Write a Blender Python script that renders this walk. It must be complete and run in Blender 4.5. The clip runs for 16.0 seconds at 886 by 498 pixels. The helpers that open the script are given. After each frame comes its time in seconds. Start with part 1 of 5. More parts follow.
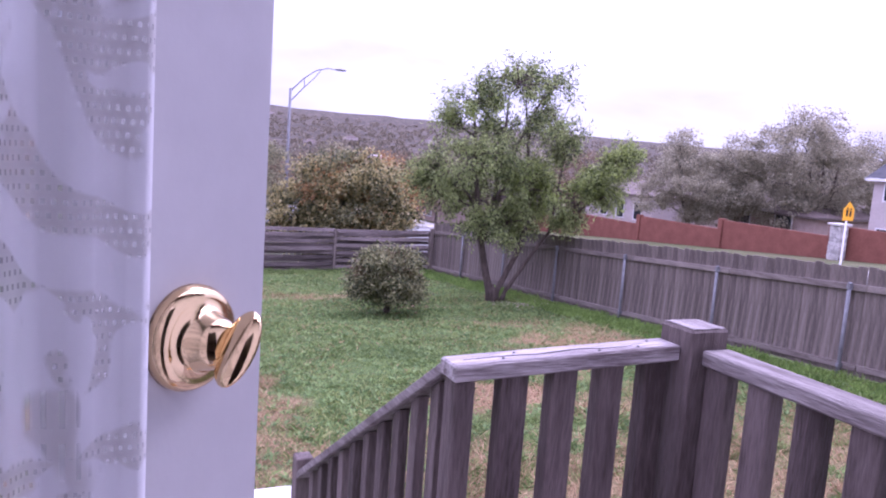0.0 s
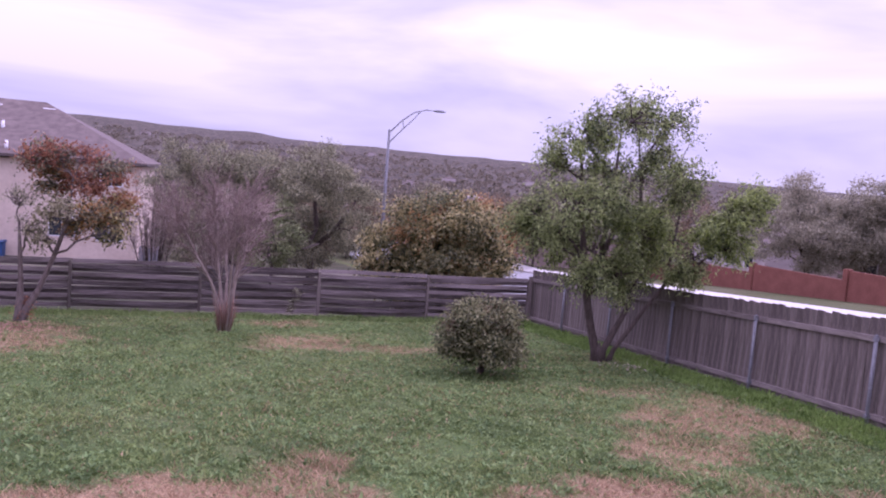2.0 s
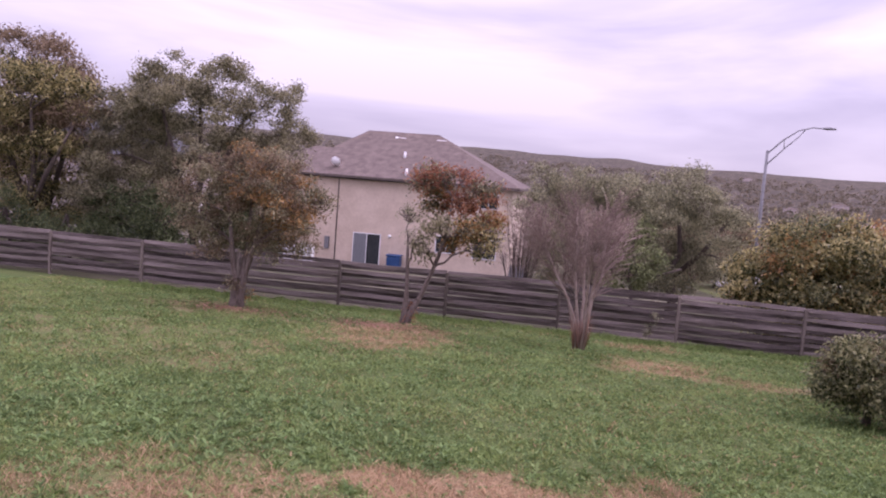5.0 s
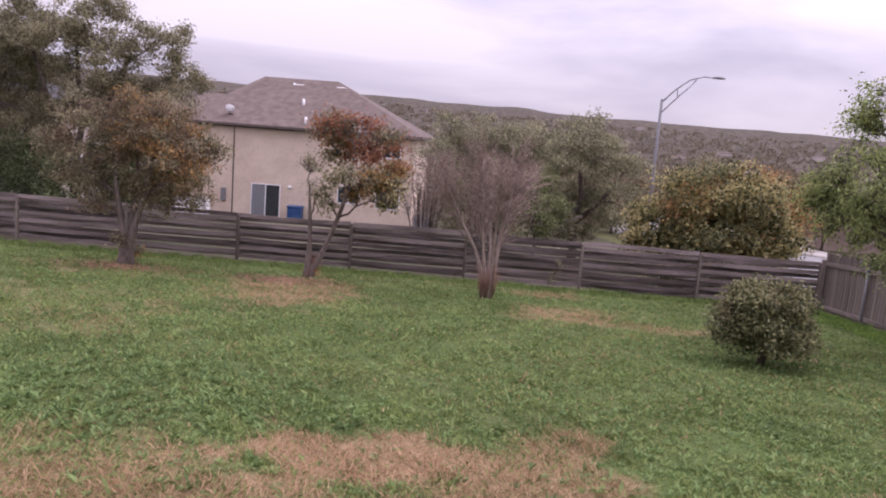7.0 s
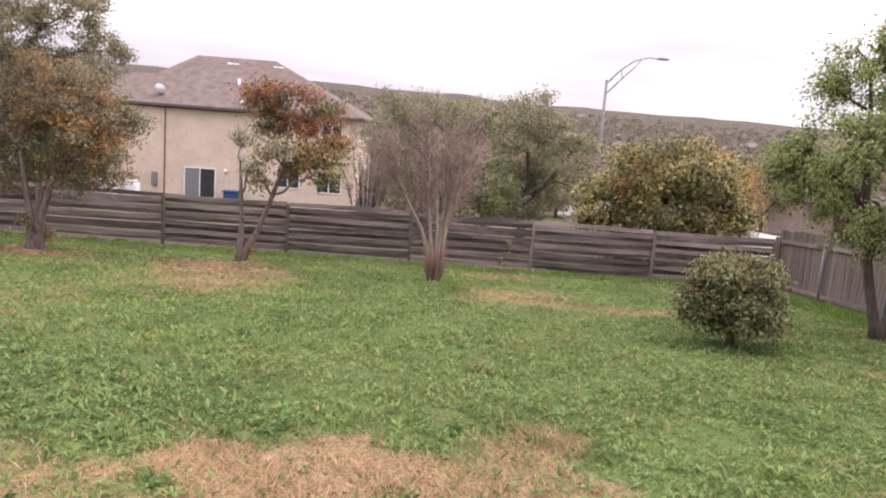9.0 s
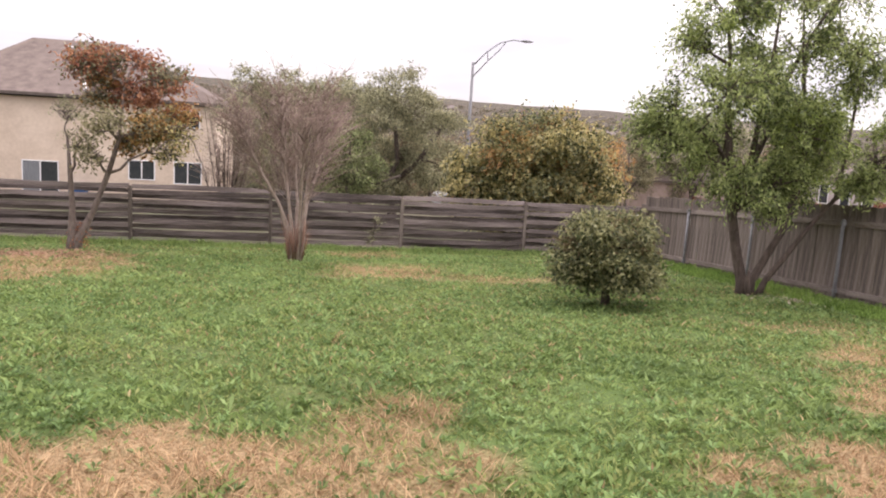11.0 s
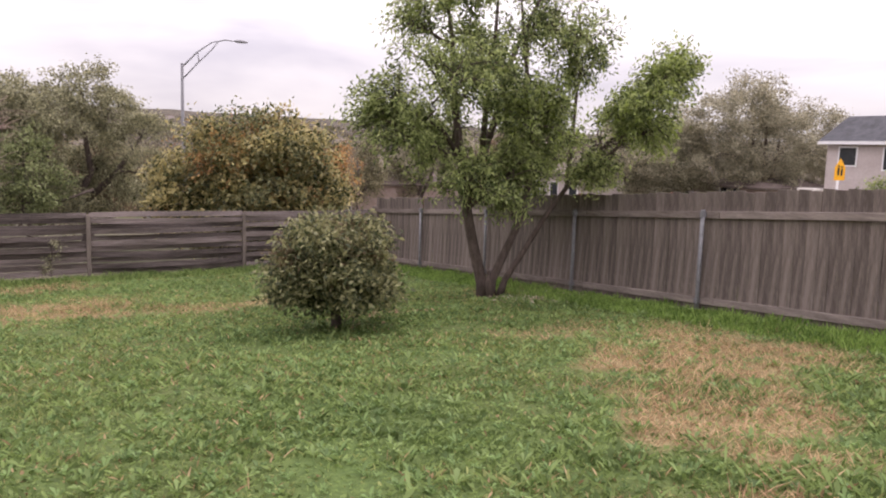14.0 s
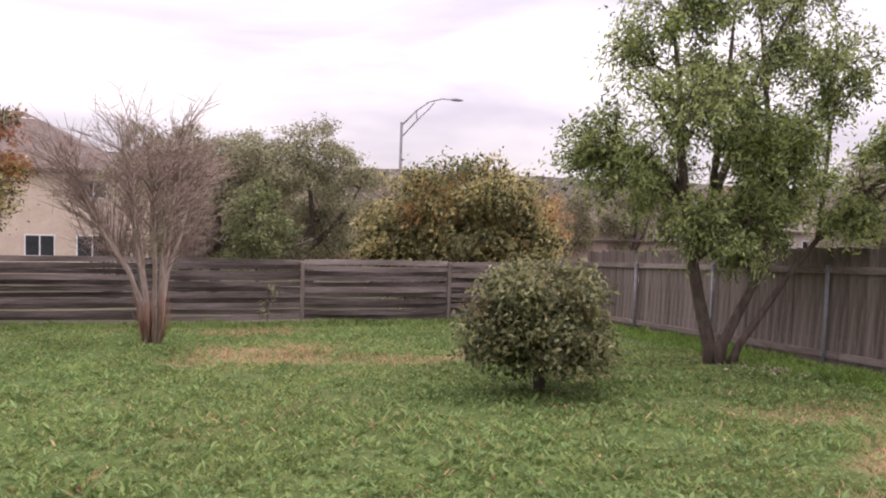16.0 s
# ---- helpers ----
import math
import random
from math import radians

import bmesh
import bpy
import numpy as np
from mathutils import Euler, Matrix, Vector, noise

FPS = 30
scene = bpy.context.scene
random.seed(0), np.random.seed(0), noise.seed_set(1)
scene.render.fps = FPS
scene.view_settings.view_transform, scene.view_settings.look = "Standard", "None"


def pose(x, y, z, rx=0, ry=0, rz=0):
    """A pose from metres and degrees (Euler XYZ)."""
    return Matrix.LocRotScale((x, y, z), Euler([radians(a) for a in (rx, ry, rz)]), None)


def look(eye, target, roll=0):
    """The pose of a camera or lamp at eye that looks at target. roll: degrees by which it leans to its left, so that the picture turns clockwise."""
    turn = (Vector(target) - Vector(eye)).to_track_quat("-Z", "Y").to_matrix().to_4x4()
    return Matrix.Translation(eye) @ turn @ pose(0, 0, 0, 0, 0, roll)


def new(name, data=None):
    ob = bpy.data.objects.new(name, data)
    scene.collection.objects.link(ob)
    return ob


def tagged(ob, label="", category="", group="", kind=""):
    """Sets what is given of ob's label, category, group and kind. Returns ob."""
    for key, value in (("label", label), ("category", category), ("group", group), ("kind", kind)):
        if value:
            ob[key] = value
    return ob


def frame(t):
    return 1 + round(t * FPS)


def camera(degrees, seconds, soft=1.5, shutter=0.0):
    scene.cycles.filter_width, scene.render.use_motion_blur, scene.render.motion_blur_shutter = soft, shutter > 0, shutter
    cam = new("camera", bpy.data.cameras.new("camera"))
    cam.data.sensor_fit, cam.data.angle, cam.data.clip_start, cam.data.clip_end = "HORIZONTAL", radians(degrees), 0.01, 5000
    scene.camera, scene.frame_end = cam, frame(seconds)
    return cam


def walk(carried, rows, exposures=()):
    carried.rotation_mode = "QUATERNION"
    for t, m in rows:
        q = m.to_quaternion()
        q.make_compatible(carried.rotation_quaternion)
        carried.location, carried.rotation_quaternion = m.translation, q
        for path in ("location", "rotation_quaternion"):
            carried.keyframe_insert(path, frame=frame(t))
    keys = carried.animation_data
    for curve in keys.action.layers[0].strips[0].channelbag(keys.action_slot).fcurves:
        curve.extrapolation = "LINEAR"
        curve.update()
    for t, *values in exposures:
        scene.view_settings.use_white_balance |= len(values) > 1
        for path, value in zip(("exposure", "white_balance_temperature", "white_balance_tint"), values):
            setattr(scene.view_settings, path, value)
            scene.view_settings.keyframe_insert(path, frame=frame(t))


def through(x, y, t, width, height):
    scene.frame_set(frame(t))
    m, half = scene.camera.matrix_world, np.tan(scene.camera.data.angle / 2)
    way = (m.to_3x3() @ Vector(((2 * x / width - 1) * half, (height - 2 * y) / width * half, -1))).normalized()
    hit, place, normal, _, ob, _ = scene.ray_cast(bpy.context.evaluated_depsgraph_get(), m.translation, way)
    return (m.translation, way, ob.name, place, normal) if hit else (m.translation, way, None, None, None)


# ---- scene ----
cam = camera(61.0, 16.0, soft=2.0)
PATH = [
    (0, (0.568, -0.165, 3.040), (1.389, 1.641, 2.782), 4.1),
    (0.5, (0.544, -0.164, 3.106), (1.379, 1.632, 2.819), 6.1),
    (0.6, (0.557, -0.130, 3.123), (1.390, 1.667, 2.840), 6.2),
    (0.8, (0.637, 0.025, 3.117), (1.452, 1.834, 2.862), 5.6),
    (1, (0.719, 0.165, 3.091), (1.519, 1.982, 2.861), 4.9),
    (1.2, (0.788, 0.314, 3.036), (1.558, 2.147, 2.828), 5.0),
    (1.5, (0.884, 0.541, 2.949), (1.594, 2.402, 2.762), 5.0),
    (2, (1.001, 1.093, 3.074), (1.581, 3.000, 2.905), 4.5),
    (2.5, (1.086, 1.234, 3.062), (1.441, 3.196, 2.921), 4.5),
    (3, (1.240, 1.261, 3.027), (1.314, 3.255, 2.887), 4.5),
    (3.5, (1.273, 1.231, 3.018), (1.072, 3.216, 2.874), 4.6),
    (6, (1.095, 1.237, 2.920), (0.722, 3.188, 2.700), 4.4),
    (6.5, (1.082, 1.362, 2.941), (0.884, 3.337, 2.689), 4.6),
    (7, (1.056, 1.619, 2.924), (0.959, 3.596, 2.636), 4.4),
    (7.5, (1.004, 1.824, 2.877), (0.952, 3.799, 2.564), 4.1),
    (8, (0.977, 2.096, 2.807), (0.970, 4.071, 2.490), 4.0),
    (10.5, (1.229, 3.399, 2.216), (1.471, 5.363, 1.921), 4.2),
    (11, (1.331, 3.553, 2.108), (1.709, 5.492, 1.802), 3.4),
    (11.5, (1.453, 3.846, 2.085), (1.993, 5.745, 1.758), 2.5),
    (12, (1.588, 4.234, 2.104), (2.302, 6.069, 1.755), 2.0),
    (12.5, (1.728, 4.453, 2.083), (2.565, 6.240, 1.757), 1.5),
    (13, (1.936, 4.728, 2.034), (2.866, 6.473, 1.739), 1.2),
    (13.5, (2.094, 4.966, 1.964), (3.090, 6.679, 1.691), 1.5),
    (14, (2.186, 5.206, 1.908), (3.206, 6.908, 1.655), 1.7),
    (14.5, (2.295, 5.419, 1.876), (3.288, 7.140, 1.645), 1.7),
    (15, (2.443, 5.630, 1.800), (3.363, 7.396, 1.612), 1.9),
    (15.5, (2.529, 5.833, 1.788), (3.297, 7.673, 1.636), 1.8),
    (16, (2.566, 6.033, 1.755), (3.081, 7.962, 1.635), 1.7),
]
walk(cam, [(t, look(eye, target, roll)) for t, eye, target, roll in PATH],
     exposures=[(0.0, 0.86, 5270, 51), (0.5, 0.78, 5600, 48), (1.5, 0.47, 5450, 58), (2.0, 0.29, 5480, 59), (2.5, 0.19, 5700, 55), (3.5, 0.06, 5760, 53), (6.0, 0.38, 6150, 40), (6.5, 0.18, 6120, 37), (7.0, 0.25, 6200, 35), (8.0, 0.68, 6500, 28),
                (10.5, 0.85, 6750, 20), (11.5, 0.92, 6850, 17), (12.0, 1.05, 6900, 16), (12.5, 1.03, 6900, 16), (13.0, 0.72, 6800, 19), (14.5, 0.55, 6700, 23), (16.0, 0.54, 6650, 25)])

# ---- light: an overcast sky and a wide, weak sun ----
SUN_EL, SUN_AZ = radians(48), radians(70)
world = bpy.data.worlds.new("sky")
scene.world = world
world.use_nodes = True
wn, wl = world.node_tree.nodes, world.node_tree.links
wn.clear()
w_out, w_bg = wn.new("ShaderNodeOutputWorld"), wn.new("ShaderNodeBackground")
w_sky = wn.new("ShaderNodeTexSky")
w_sky.sky_type, w_sky.sun_disc, w_sky.sun_elevation, w_sky.sun_rotation = "NISHITA", False, SUN_EL, SUN_AZ
w_dim = wn.new("ShaderNodeVectorMath")
w_dim.operation = "SCALE"
w_dim.inputs["Scale"].default_value = 0.10
w_co, w_map = wn.new("ShaderNodeTexCoord"), wn.new("ShaderNodeMapping")
w_map.inputs["Scale"].default_value = (1.1, 1.1, 5.5)
w_map.inputs["Location"].default_value = (0.3, 0.9, 0.2)
w_noise = wn.new("ShaderNodeTexNoise")
w_noise.inputs["Scale"].default_value, w_noise.inputs["Detail"].default_value = 1.7, 5.0
w_noise.inputs["Roughness"].default_value, w_noise.inputs["Distortion"].default_value = 0.5, 0.35
w_ramp = wn.new("ShaderNodeValToRGB")
w_ramp.color_ramp.elements[0].position, w_ramp.color_ramp.elements[0].color = 0.34, (0.58, 0.58, 0.66, 1)
w_ramp.color_ramp.elements[1].position, w_ramp.color_ramp.elements[1].color = 0.62, (1.0, 0.99, 0.995, 1)
w_mix = wn.new("ShaderNodeMix")
w_mix.data_type = "RGBA"
w_mix.inputs["Factor"].default_value = 0.93
wl.new(w_sky.outputs[0], w_dim.inputs[0])
wl.new(w_co.outputs["Generated"], w_map.inputs[0])
wl.new(w_map.outputs[0], w_noise.inputs["Vector"])
wl.new(w_noise.outputs[0], w_ramp.inputs[0])
wl.new(w_dim.outputs[0], w_mix.inputs["A"])
wl.new(w_ramp.outputs[0], w_mix.inputs["B"])
wl.new(w_mix.outputs["Result"], w_bg.inputs[0])
w_sep, w_up = wn.new("ShaderNodeSeparateXYZ"), wn.new("ShaderNodeMapRange")
wl.new(w_co.outputs["Generated"], w_sep.inputs[0])
wl.new(w_sep.outputs["Z"], w_up.inputs["Value"])
w_up.inputs["To Min"].default_value, w_up.inputs["To Max"].default_value = 0.60, 2.4
wl.new(w_up.outputs[0], w_bg.inputs[1])
wl.new(w_bg.outputs[0], w_out.inputs[0])
sun = new("sun", bpy.data.lights.new("sun", "SUN"))
sun.data.energy, sun.data.angle, sun.data.color = 1.1, radians(25), (1.0, 0.97, 0.93)
sun.matrix_world = look((0, 0, 0), (-math.sin(SUN_AZ) * math.cos(SUN_EL), -math.cos(SUN_AZ) * math.cos(SUN_EL), -math.sin(SUN_EL)))


# ---- materials ----
def surface(name, dark, light, scale=8.0, rough=0.85, bump=0.3, stretch=(1, 1, 1), island=0.0, per_object=0.0, metal=0.0,
            fine=6.0, spec=0.3, through=0.0, dist=0.01):
    """A noise-varied surface: a broad stain, a fine grain, and colour that differs from piece to piece."""
    m = bpy.data.materials.new(name)
    m.use_nodes = True
    n, l = m.node_tree.nodes, m.node_tree.links
    b = n["Principled BSDF"]
    co, mp = n.new("ShaderNodeTexCoord"), n.new("ShaderNodeMapping")
    mp.inputs["Scale"].default_value = stretch
    l.new(co.outputs["Object"], mp.inputs[0])
    n1, n2 = n.new("ShaderNodeTexNoise"), n.new("ShaderNodeTexNoise")
    n1.inputs["Scale"].default_value, n1.inputs["Detail"].default_value = scale, 6
    n2.inputs["Scale"].default_value, n2.inputs["Detail"].default_value = scale * fine, 5
    l.new(mp.outputs[0], n1.inputs["Vector"])
    l.new(mp.outputs[0], n2.inputs["Vector"])
    add = n.new("ShaderNodeMath")
    add.operation = "MULTIPLY_ADD"
    l.new(n2.outputs[0], add.inputs[0])
    add.inputs[1].default_value = 0.6
    half = n.new("ShaderNodeMath")
    half.operation = "MULTIPLY_ADD"
    l.new(n1.outputs[0], half.inputs[0])
    half.inputs[1].default_value, half.inputs[2].default_value = 0.9, -0.25
    l.new(half.outputs[0], add.inputs[2])
    last = add
    for amount, kind in ((island, "ShaderNodeNewGeometry"), (per_object, "ShaderNodeObjectInfo")):
        if amount:
            g, k = n.new(kind), n.new("ShaderNodeMath")
            k.operation = "MULTIPLY_ADD"
            l.new(g.outputs["Random Per Island" if kind.endswith("Geometry") else "Random"], k.inputs[0])
            k.inputs[1].default_value = amount
            shift = n.new("ShaderNodeMath")
            shift.operation = "SUBTRACT"
            l.new(last.outputs[0], shift.inputs[0])
            shift.inputs[1].default_value = amount / 2
            l.new(shift.outputs[0], k.inputs[2])
            last = k
    ramp = n.new("ShaderNodeValToRGB")
    ramp.color_ramp.elements[0].position, ramp.color_ramp.elements[0].color = 0.25, (*dark, 1)
    ramp.color_ramp.elements[1].position, ramp.color_ramp.elements[1].color = 0.75, (*light, 1)
    l.new(last.outputs[0], ramp.inputs[0])
    l.new(ramp.outputs[0], b.inputs["Base Color"])
    b.inputs["Roughness"].default_value, b.inputs["Metallic"].default_value = rough, metal
    b.inputs["Specular IOR Level"].default_value = spec
    if bump:
        bp = n.new("ShaderNodeBump")
        bp.inputs["Strength"].default_value, bp.inputs["Distance"].default_value = bump, dist
        l.new(n2.outputs[0], bp.inputs["Height"])
        l.new(bp.outputs[0], b.inputs["Normal"])
    if through:
        tr, mx = n.new("ShaderNodeBsdfTranslucent"), n.new("ShaderNodeMixShader")
        l.new(ramp.outputs[0], tr.inputs["Color"])
        mx.inputs[0].default_value = through
        l.new(b.outputs[0], mx.inputs[1])
        l.new(tr.outputs[0], mx.inputs[2])
        l.new(mx.outputs[0], n["Material Output"].inputs[0])
    return m


def leafy(name, dark, light, rough=0.55):
    return surface(name, dark, light, scale=0.9, rough=rough, bump=0, island=0.7, spec=0.3, through=0.42)


M_GRASS = leafy("grass_blade", (0.092, 0.138, 0.038), (0.265, 0.355, 0.118), 0.7)
M_GRASSYELLOW = leafy("yellow_green_blade", (0.15, 0.172, 0.05), (0.37, 0.40, 0.15), 0.7)
M_LUSH = leafy("lush_grass_blade", (0.115, 0.195, 0.042), (0.31, 0.45, 0.11), 0.65)
M_DRY = leafy("dry_grass_blade", (0.25, 0.155, 0.085), (0.60, 0.42, 0.25), 0.85)
M_WOOD = surface("weathered_wood", (0.10, 0.08, 0.069), (0.25, 0.204, 0.178), 3, 0.9, 0.7, (6, 6, 0.7), per_object=0.3)
M_WOODY = surface("weathered_fence_rail", (0.13, 0.103, 0.09), (0.30, 0.25, 0.22), 3, 0.9, 0.5, (6, 0.7, 6), per_object=0.2)
M_SLAT = surface("weathered_slat", (0.058, 0.045, 0.041), (0.225, 0.183, 0.168), 2.5, 0.9, 0.8, (0.7, 6, 16), per_object=0.4)
# Light is put into the wood: flat rails paler, uprights darker besides stain.
M_RAILX = surface("lit_rail_wood_across", (0.13, 0.10, 0.095), (0.52, 0.465, 0.45), 3, 0.8, 0.8, (0.9, 9, 9), per_object=0.25)
M_RAILY = surface("lit_rail_wood_along", (0.12, 0.093, 0.085), (0.36, 0.315, 0.30), 3, 0.8, 0.8, (9, 0.9, 9), per_object=0.25)
M_RAILZ = surface("shaded_rail_wood_upright", (0.055, 0.04, 0.035), (0.18, 0.14, 0.128), 3, 0.8, 0.8, (9, 9, 0.9), per_object=0.35)
M_STEEL = surface("galvanised_steel", (0.18, 0.178, 0.185), (0.285, 0.283, 0.295), 12, 0.75, 0.1, metal=0.3)
M_BARK = surface("bark", (0.045, 0.035, 0.03), (0.15, 0.115, 0.095), 6, 0.95, 0.9, (3, 3, 0.8), dist=0.02)
M_PALEBARK = surface("pale_bark", (0.24, 0.175, 0.15), (0.46, 0.37, 0.325), 8, 0.9, 0.5, (3, 3, 0.8))
M_GREYBARK = surface("grey_brown_bark", (0.085, 0.065, 0.055), (0.24, 0.19, 0.165), 8, 0.95, 0.7, (3, 3, 0.8))
M_BROWNBARK = surface("brown_bark", (0.055, 0.041, 0.034), (0.165, 0.125, 0.105), 7, 0.95, 0.8, (3, 3, 0.8), dist=0.02)
M_TWIG = surface("winter_twig", (0.20, 0.145, 0.12), (0.40, 0.31, 0.26), 8, 0.9, 0.3, (3, 3, 0.8))
M_TREE = leafy("evergreen_leaf", (0.09, 0.12, 0.042), (0.41, 0.47, 0.175))
# Leaf colour holds the shade under the oaks' canopy.
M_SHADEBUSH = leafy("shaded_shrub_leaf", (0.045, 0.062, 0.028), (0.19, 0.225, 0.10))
M_FRESH = leafy("fresh_shrub_leaf", (0.10, 0.118, 0.05), (0.33, 0.37, 0.165))
M_TREEYELLOW = leafy("yellow_green_leaf", (0.17, 0.22, 0.05), (0.40, 0.48, 0.13))
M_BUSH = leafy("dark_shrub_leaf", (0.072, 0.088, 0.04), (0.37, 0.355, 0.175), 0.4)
M_BUSHRED = leafy("brownish_shrub_leaf", (0.10, 0.07, 0.035), (0.28, 0.21, 0.12), 0.45)
# Dark end set low to read as shaded gaps between leaves.
M_LOQUAT = leafy("olive_shrub_leaf", (0.05, 0.058, 0.018), (0.54, 0.46, 0.205), 0.35)
M_ORANGE = leafy("rust_leaf", (0.24, 0.12, 0.045), (0.52, 0.32, 0.13))
M_RED = leafy("autumn_red_leaf", (0.22, 0.075, 0.045), (0.47, 0.235, 0.125))
M_OAK = leafy("dull_oak_leaf", (0.115, 0.108, 0.064), (0.40, 0.36, 0.215))
M_BROWN = leafy("dull_brown_leaf", (0.14, 0.10, 0.06), (0.36, 0.265, 0.17))
# Distance haze is put into the next three leaf colours, paler and greyer.
M_MID = leafy("grey_green_leaf", (0.15, 0.145, 0.088), (0.45, 0.43, 0.26))
M_FAR = leafy("hazy_street_oak_leaf", (0.25, 0.23, 0.16), (0.51, 0.47, 0.335))
M_WOODS = leafy("hazy_distant_scrub", (0.10, 0.088, 0.06), (0.25, 0.21, 0.15))
M_CONCRETE = surface("concrete", (0.42, 0.39, 0.35), (0.62, 0.59, 0.55), 5, 0.9, 0.3)
M_ROAD = surface("worn_road", (0.20, 0.195, 0.19), (0.30, 0.295, 0.285), 2, 0.9, 0.2)
M_REDWALL = surface("red_brown_wall", (0.17, 0.062, 0.043), (0.25, 0.10, 0.07), 1.5, 0.9, 0.4)
M_STUCCO = surface("beige_stucco", (0.56, 0.45, 0.35), (0.70, 0.58, 0.47), 1.2, 0.95, 0.3)
M_PALEWALL = surface("pale_siding", (0.46, 0.39, 0.37), (0.58, 0.51, 0.49), 1.2, 0.9, 0.2)
M_PINKWALL = surface("pink_brick", (0.34, 0.25, 0.22), (0.46, 0.36, 0.32), 2.0, 0.9, 0.3)
M_ROOF = surface("brown_shingle", (0.105, 0.08, 0.07), (0.20, 0.157, 0.138), 2.0, 0.95, 0.6, fine=14)
M_ROOFDARK = surface("slate_grey_shingle", (0.042, 0.042, 0.047), (0.09, 0.09, 0.10), 2.0, 0.95, 0.5)
M_DARKTRIM = surface("dark_brown_trim", (0.09, 0.07, 0.06), (0.15, 0.12, 0.105), 4, 0.7, 0.1)
M_WHITE = surface("white_paint", (0.74, 0.73, 0.74), (0.84, 0.83, 0.83), 3, 0.45, 0.05)
M_DOORPAINT = surface("door_paint", (0.49, 0.475, 0.47), (0.56, 0.545, 0.54), 5, 0.4, 0.06)
M_GLASS = surface("window_glass", (0.03, 0.035, 0.04), (0.05, 0.055, 0.06), 2, 0.08, 0, spec=0.6)
M_STONE = surface("pillar_stone", (0.35, 0.33, 0.31), (0.62, 0.59, 0.56), 5, 0.9, 0.6, per_object=0.5)
M_SIGN = surface("amber_sign", (0.80, 0.36, 0.01), (0.90, 0.45, 0.02), 4, 0.5, 0)
M_BLACK = surface("black_paint", (0.012, 0.012, 0.012), (0.03, 0.03, 0.03), 6, 0.6, 0)
M_BRASS = surface("polished_brass", (0.78, 0.56, 0.30), (0.88, 0.66, 0.38), 3, 0.12, 0.02, metal=1.0)
M_BLUE = surface("blue_plastic", (0.02, 0.06, 0.16), (0.04, 0.10, 0.24), 4, 0.5, 0)
M_PLASTER = surface("interior_plaster", (0.60, 0.58, 0.55), (0.70, 0.68, 0.65), 3, 0.9, 0.1)
M_CARPET = surface("tan_carpet", (0.30, 0.25, 0.20), (0.42, 0.36, 0.30), 20, 1.0, 0.4)


# ---- shapes ----
def mesh_object(name, verts, faces, material, parent=None, label="", smooth=False):
    me = bpy.data.meshes.new(name)
    me.from_pydata(verts, [], faces)
    me.update()
    if smooth:
        me.polygons.foreach_set("use_smooth", [True] * len(me.polygons))
    me.materials.append(material)
    ob = new(name, me)
    ob.parent = parent
    if label:
        ob["label"] = label
    return ob


def part(name, bm, material, parent, label=""):
    me = bpy.data.meshes.new(name)
    bm.to_mesh(me)
    bm.free()
    me.materials.append(material)
    ob = new(name, me)
    ob.parent = parent
    if label:
        ob["label"] = label
    return ob


def board(lo, hi, bevel=0.004, bm=None):
    """A board between two corners, with worn edges."""
    bm = bm or bmesh.new()
    made = bmesh.ops.create_cube(bm, size=1.0)["verts"]
    c = [(a + b) / 2 for a, b in zip(lo, hi)]
    s = [b - a for a, b in zip(lo, hi)]
    for v in made:
        v.co = Vector((c[0] + v.co.x * s[0], c[1] + v.co.y * s[1], c[2] + v.co.z * s[2]))
    if bevel:
        edges = list({e for v in made for e in v.link_edges})
        bmesh.ops.bevel(bm, geom=edges, offset=bevel, segments=1, affect="EDGES")
    return bm


def tube(points, radii, sides=8):
    """A tapered tube along points: vertices and faces."""
    verts, faces = [], []
    n = len(points)
    pts = [Vector(p) for p in points]
    for i, p in enumerate(pts):
        ahead = (pts[min(i + 1, n - 1)] - pts[max(i - 1, 0)]).normalized()
        side = ahead.cross(Vector((0.31, 0.95, 0.07))).normalized()
        up = side.cross(ahead)
        for k in range(sides):
            a = 2 * math.pi * k / sides
            verts.append(tuple(p + (side * math.cos(a) + up * math.sin(a)) * radii[i]))
    for i in range(n - 1):
        for k in range(sides):
            j = (k + 1) % sides
            faces.append((i * sides + k, i * sides + j, (i + 1) * sides + j, (i + 1) * sides + k))
    faces.append(tuple(range(sides - 1, -1, -1)))
    faces.append(tuple((n - 1) * sides + k for k in range(sides)))
    return verts, faces


def tubes(name, runs, material, parent=None, label="", smooth=True):
    """Many tubes (points, radii, sides) as one mesh."""
    verts, faces = [], []
    for points, radii, sides in runs:
        v, f = tube(points, radii, sides)
        o = len(verts)
        verts += v
        faces += [tuple(i + o for i in face) for face in f]
    return mesh_object(name, verts, faces, material, parent, label, smooth)


def quads(name, corners, material, parent=None, label=""):
    """corners: an array of n x 4 x 3; n loose four-cornered leaves in one mesh."""
    n = len(corners)
    me = bpy.data.meshes.new(name)
    me.vertices.add(4 * n)
    me.vertices.foreach_set("co", np.ascontiguousarray(corners, dtype=np.float32).ravel())
    me.loops.add(4 * n)
    me.loops.foreach_set("vertex_index", np.arange(4 * n, dtype=np.int32))
    me.polygons.add(n)
    me.polygons.foreach_set("loop_start", np.arange(0, 4 * n, 4, dtype=np.int32))
    me.update(calc_edges=True)
    me.materials.append(material)
    ob = new(name, me)
    ob.parent = parent
    if label:
        ob["label"] = label
    return ob


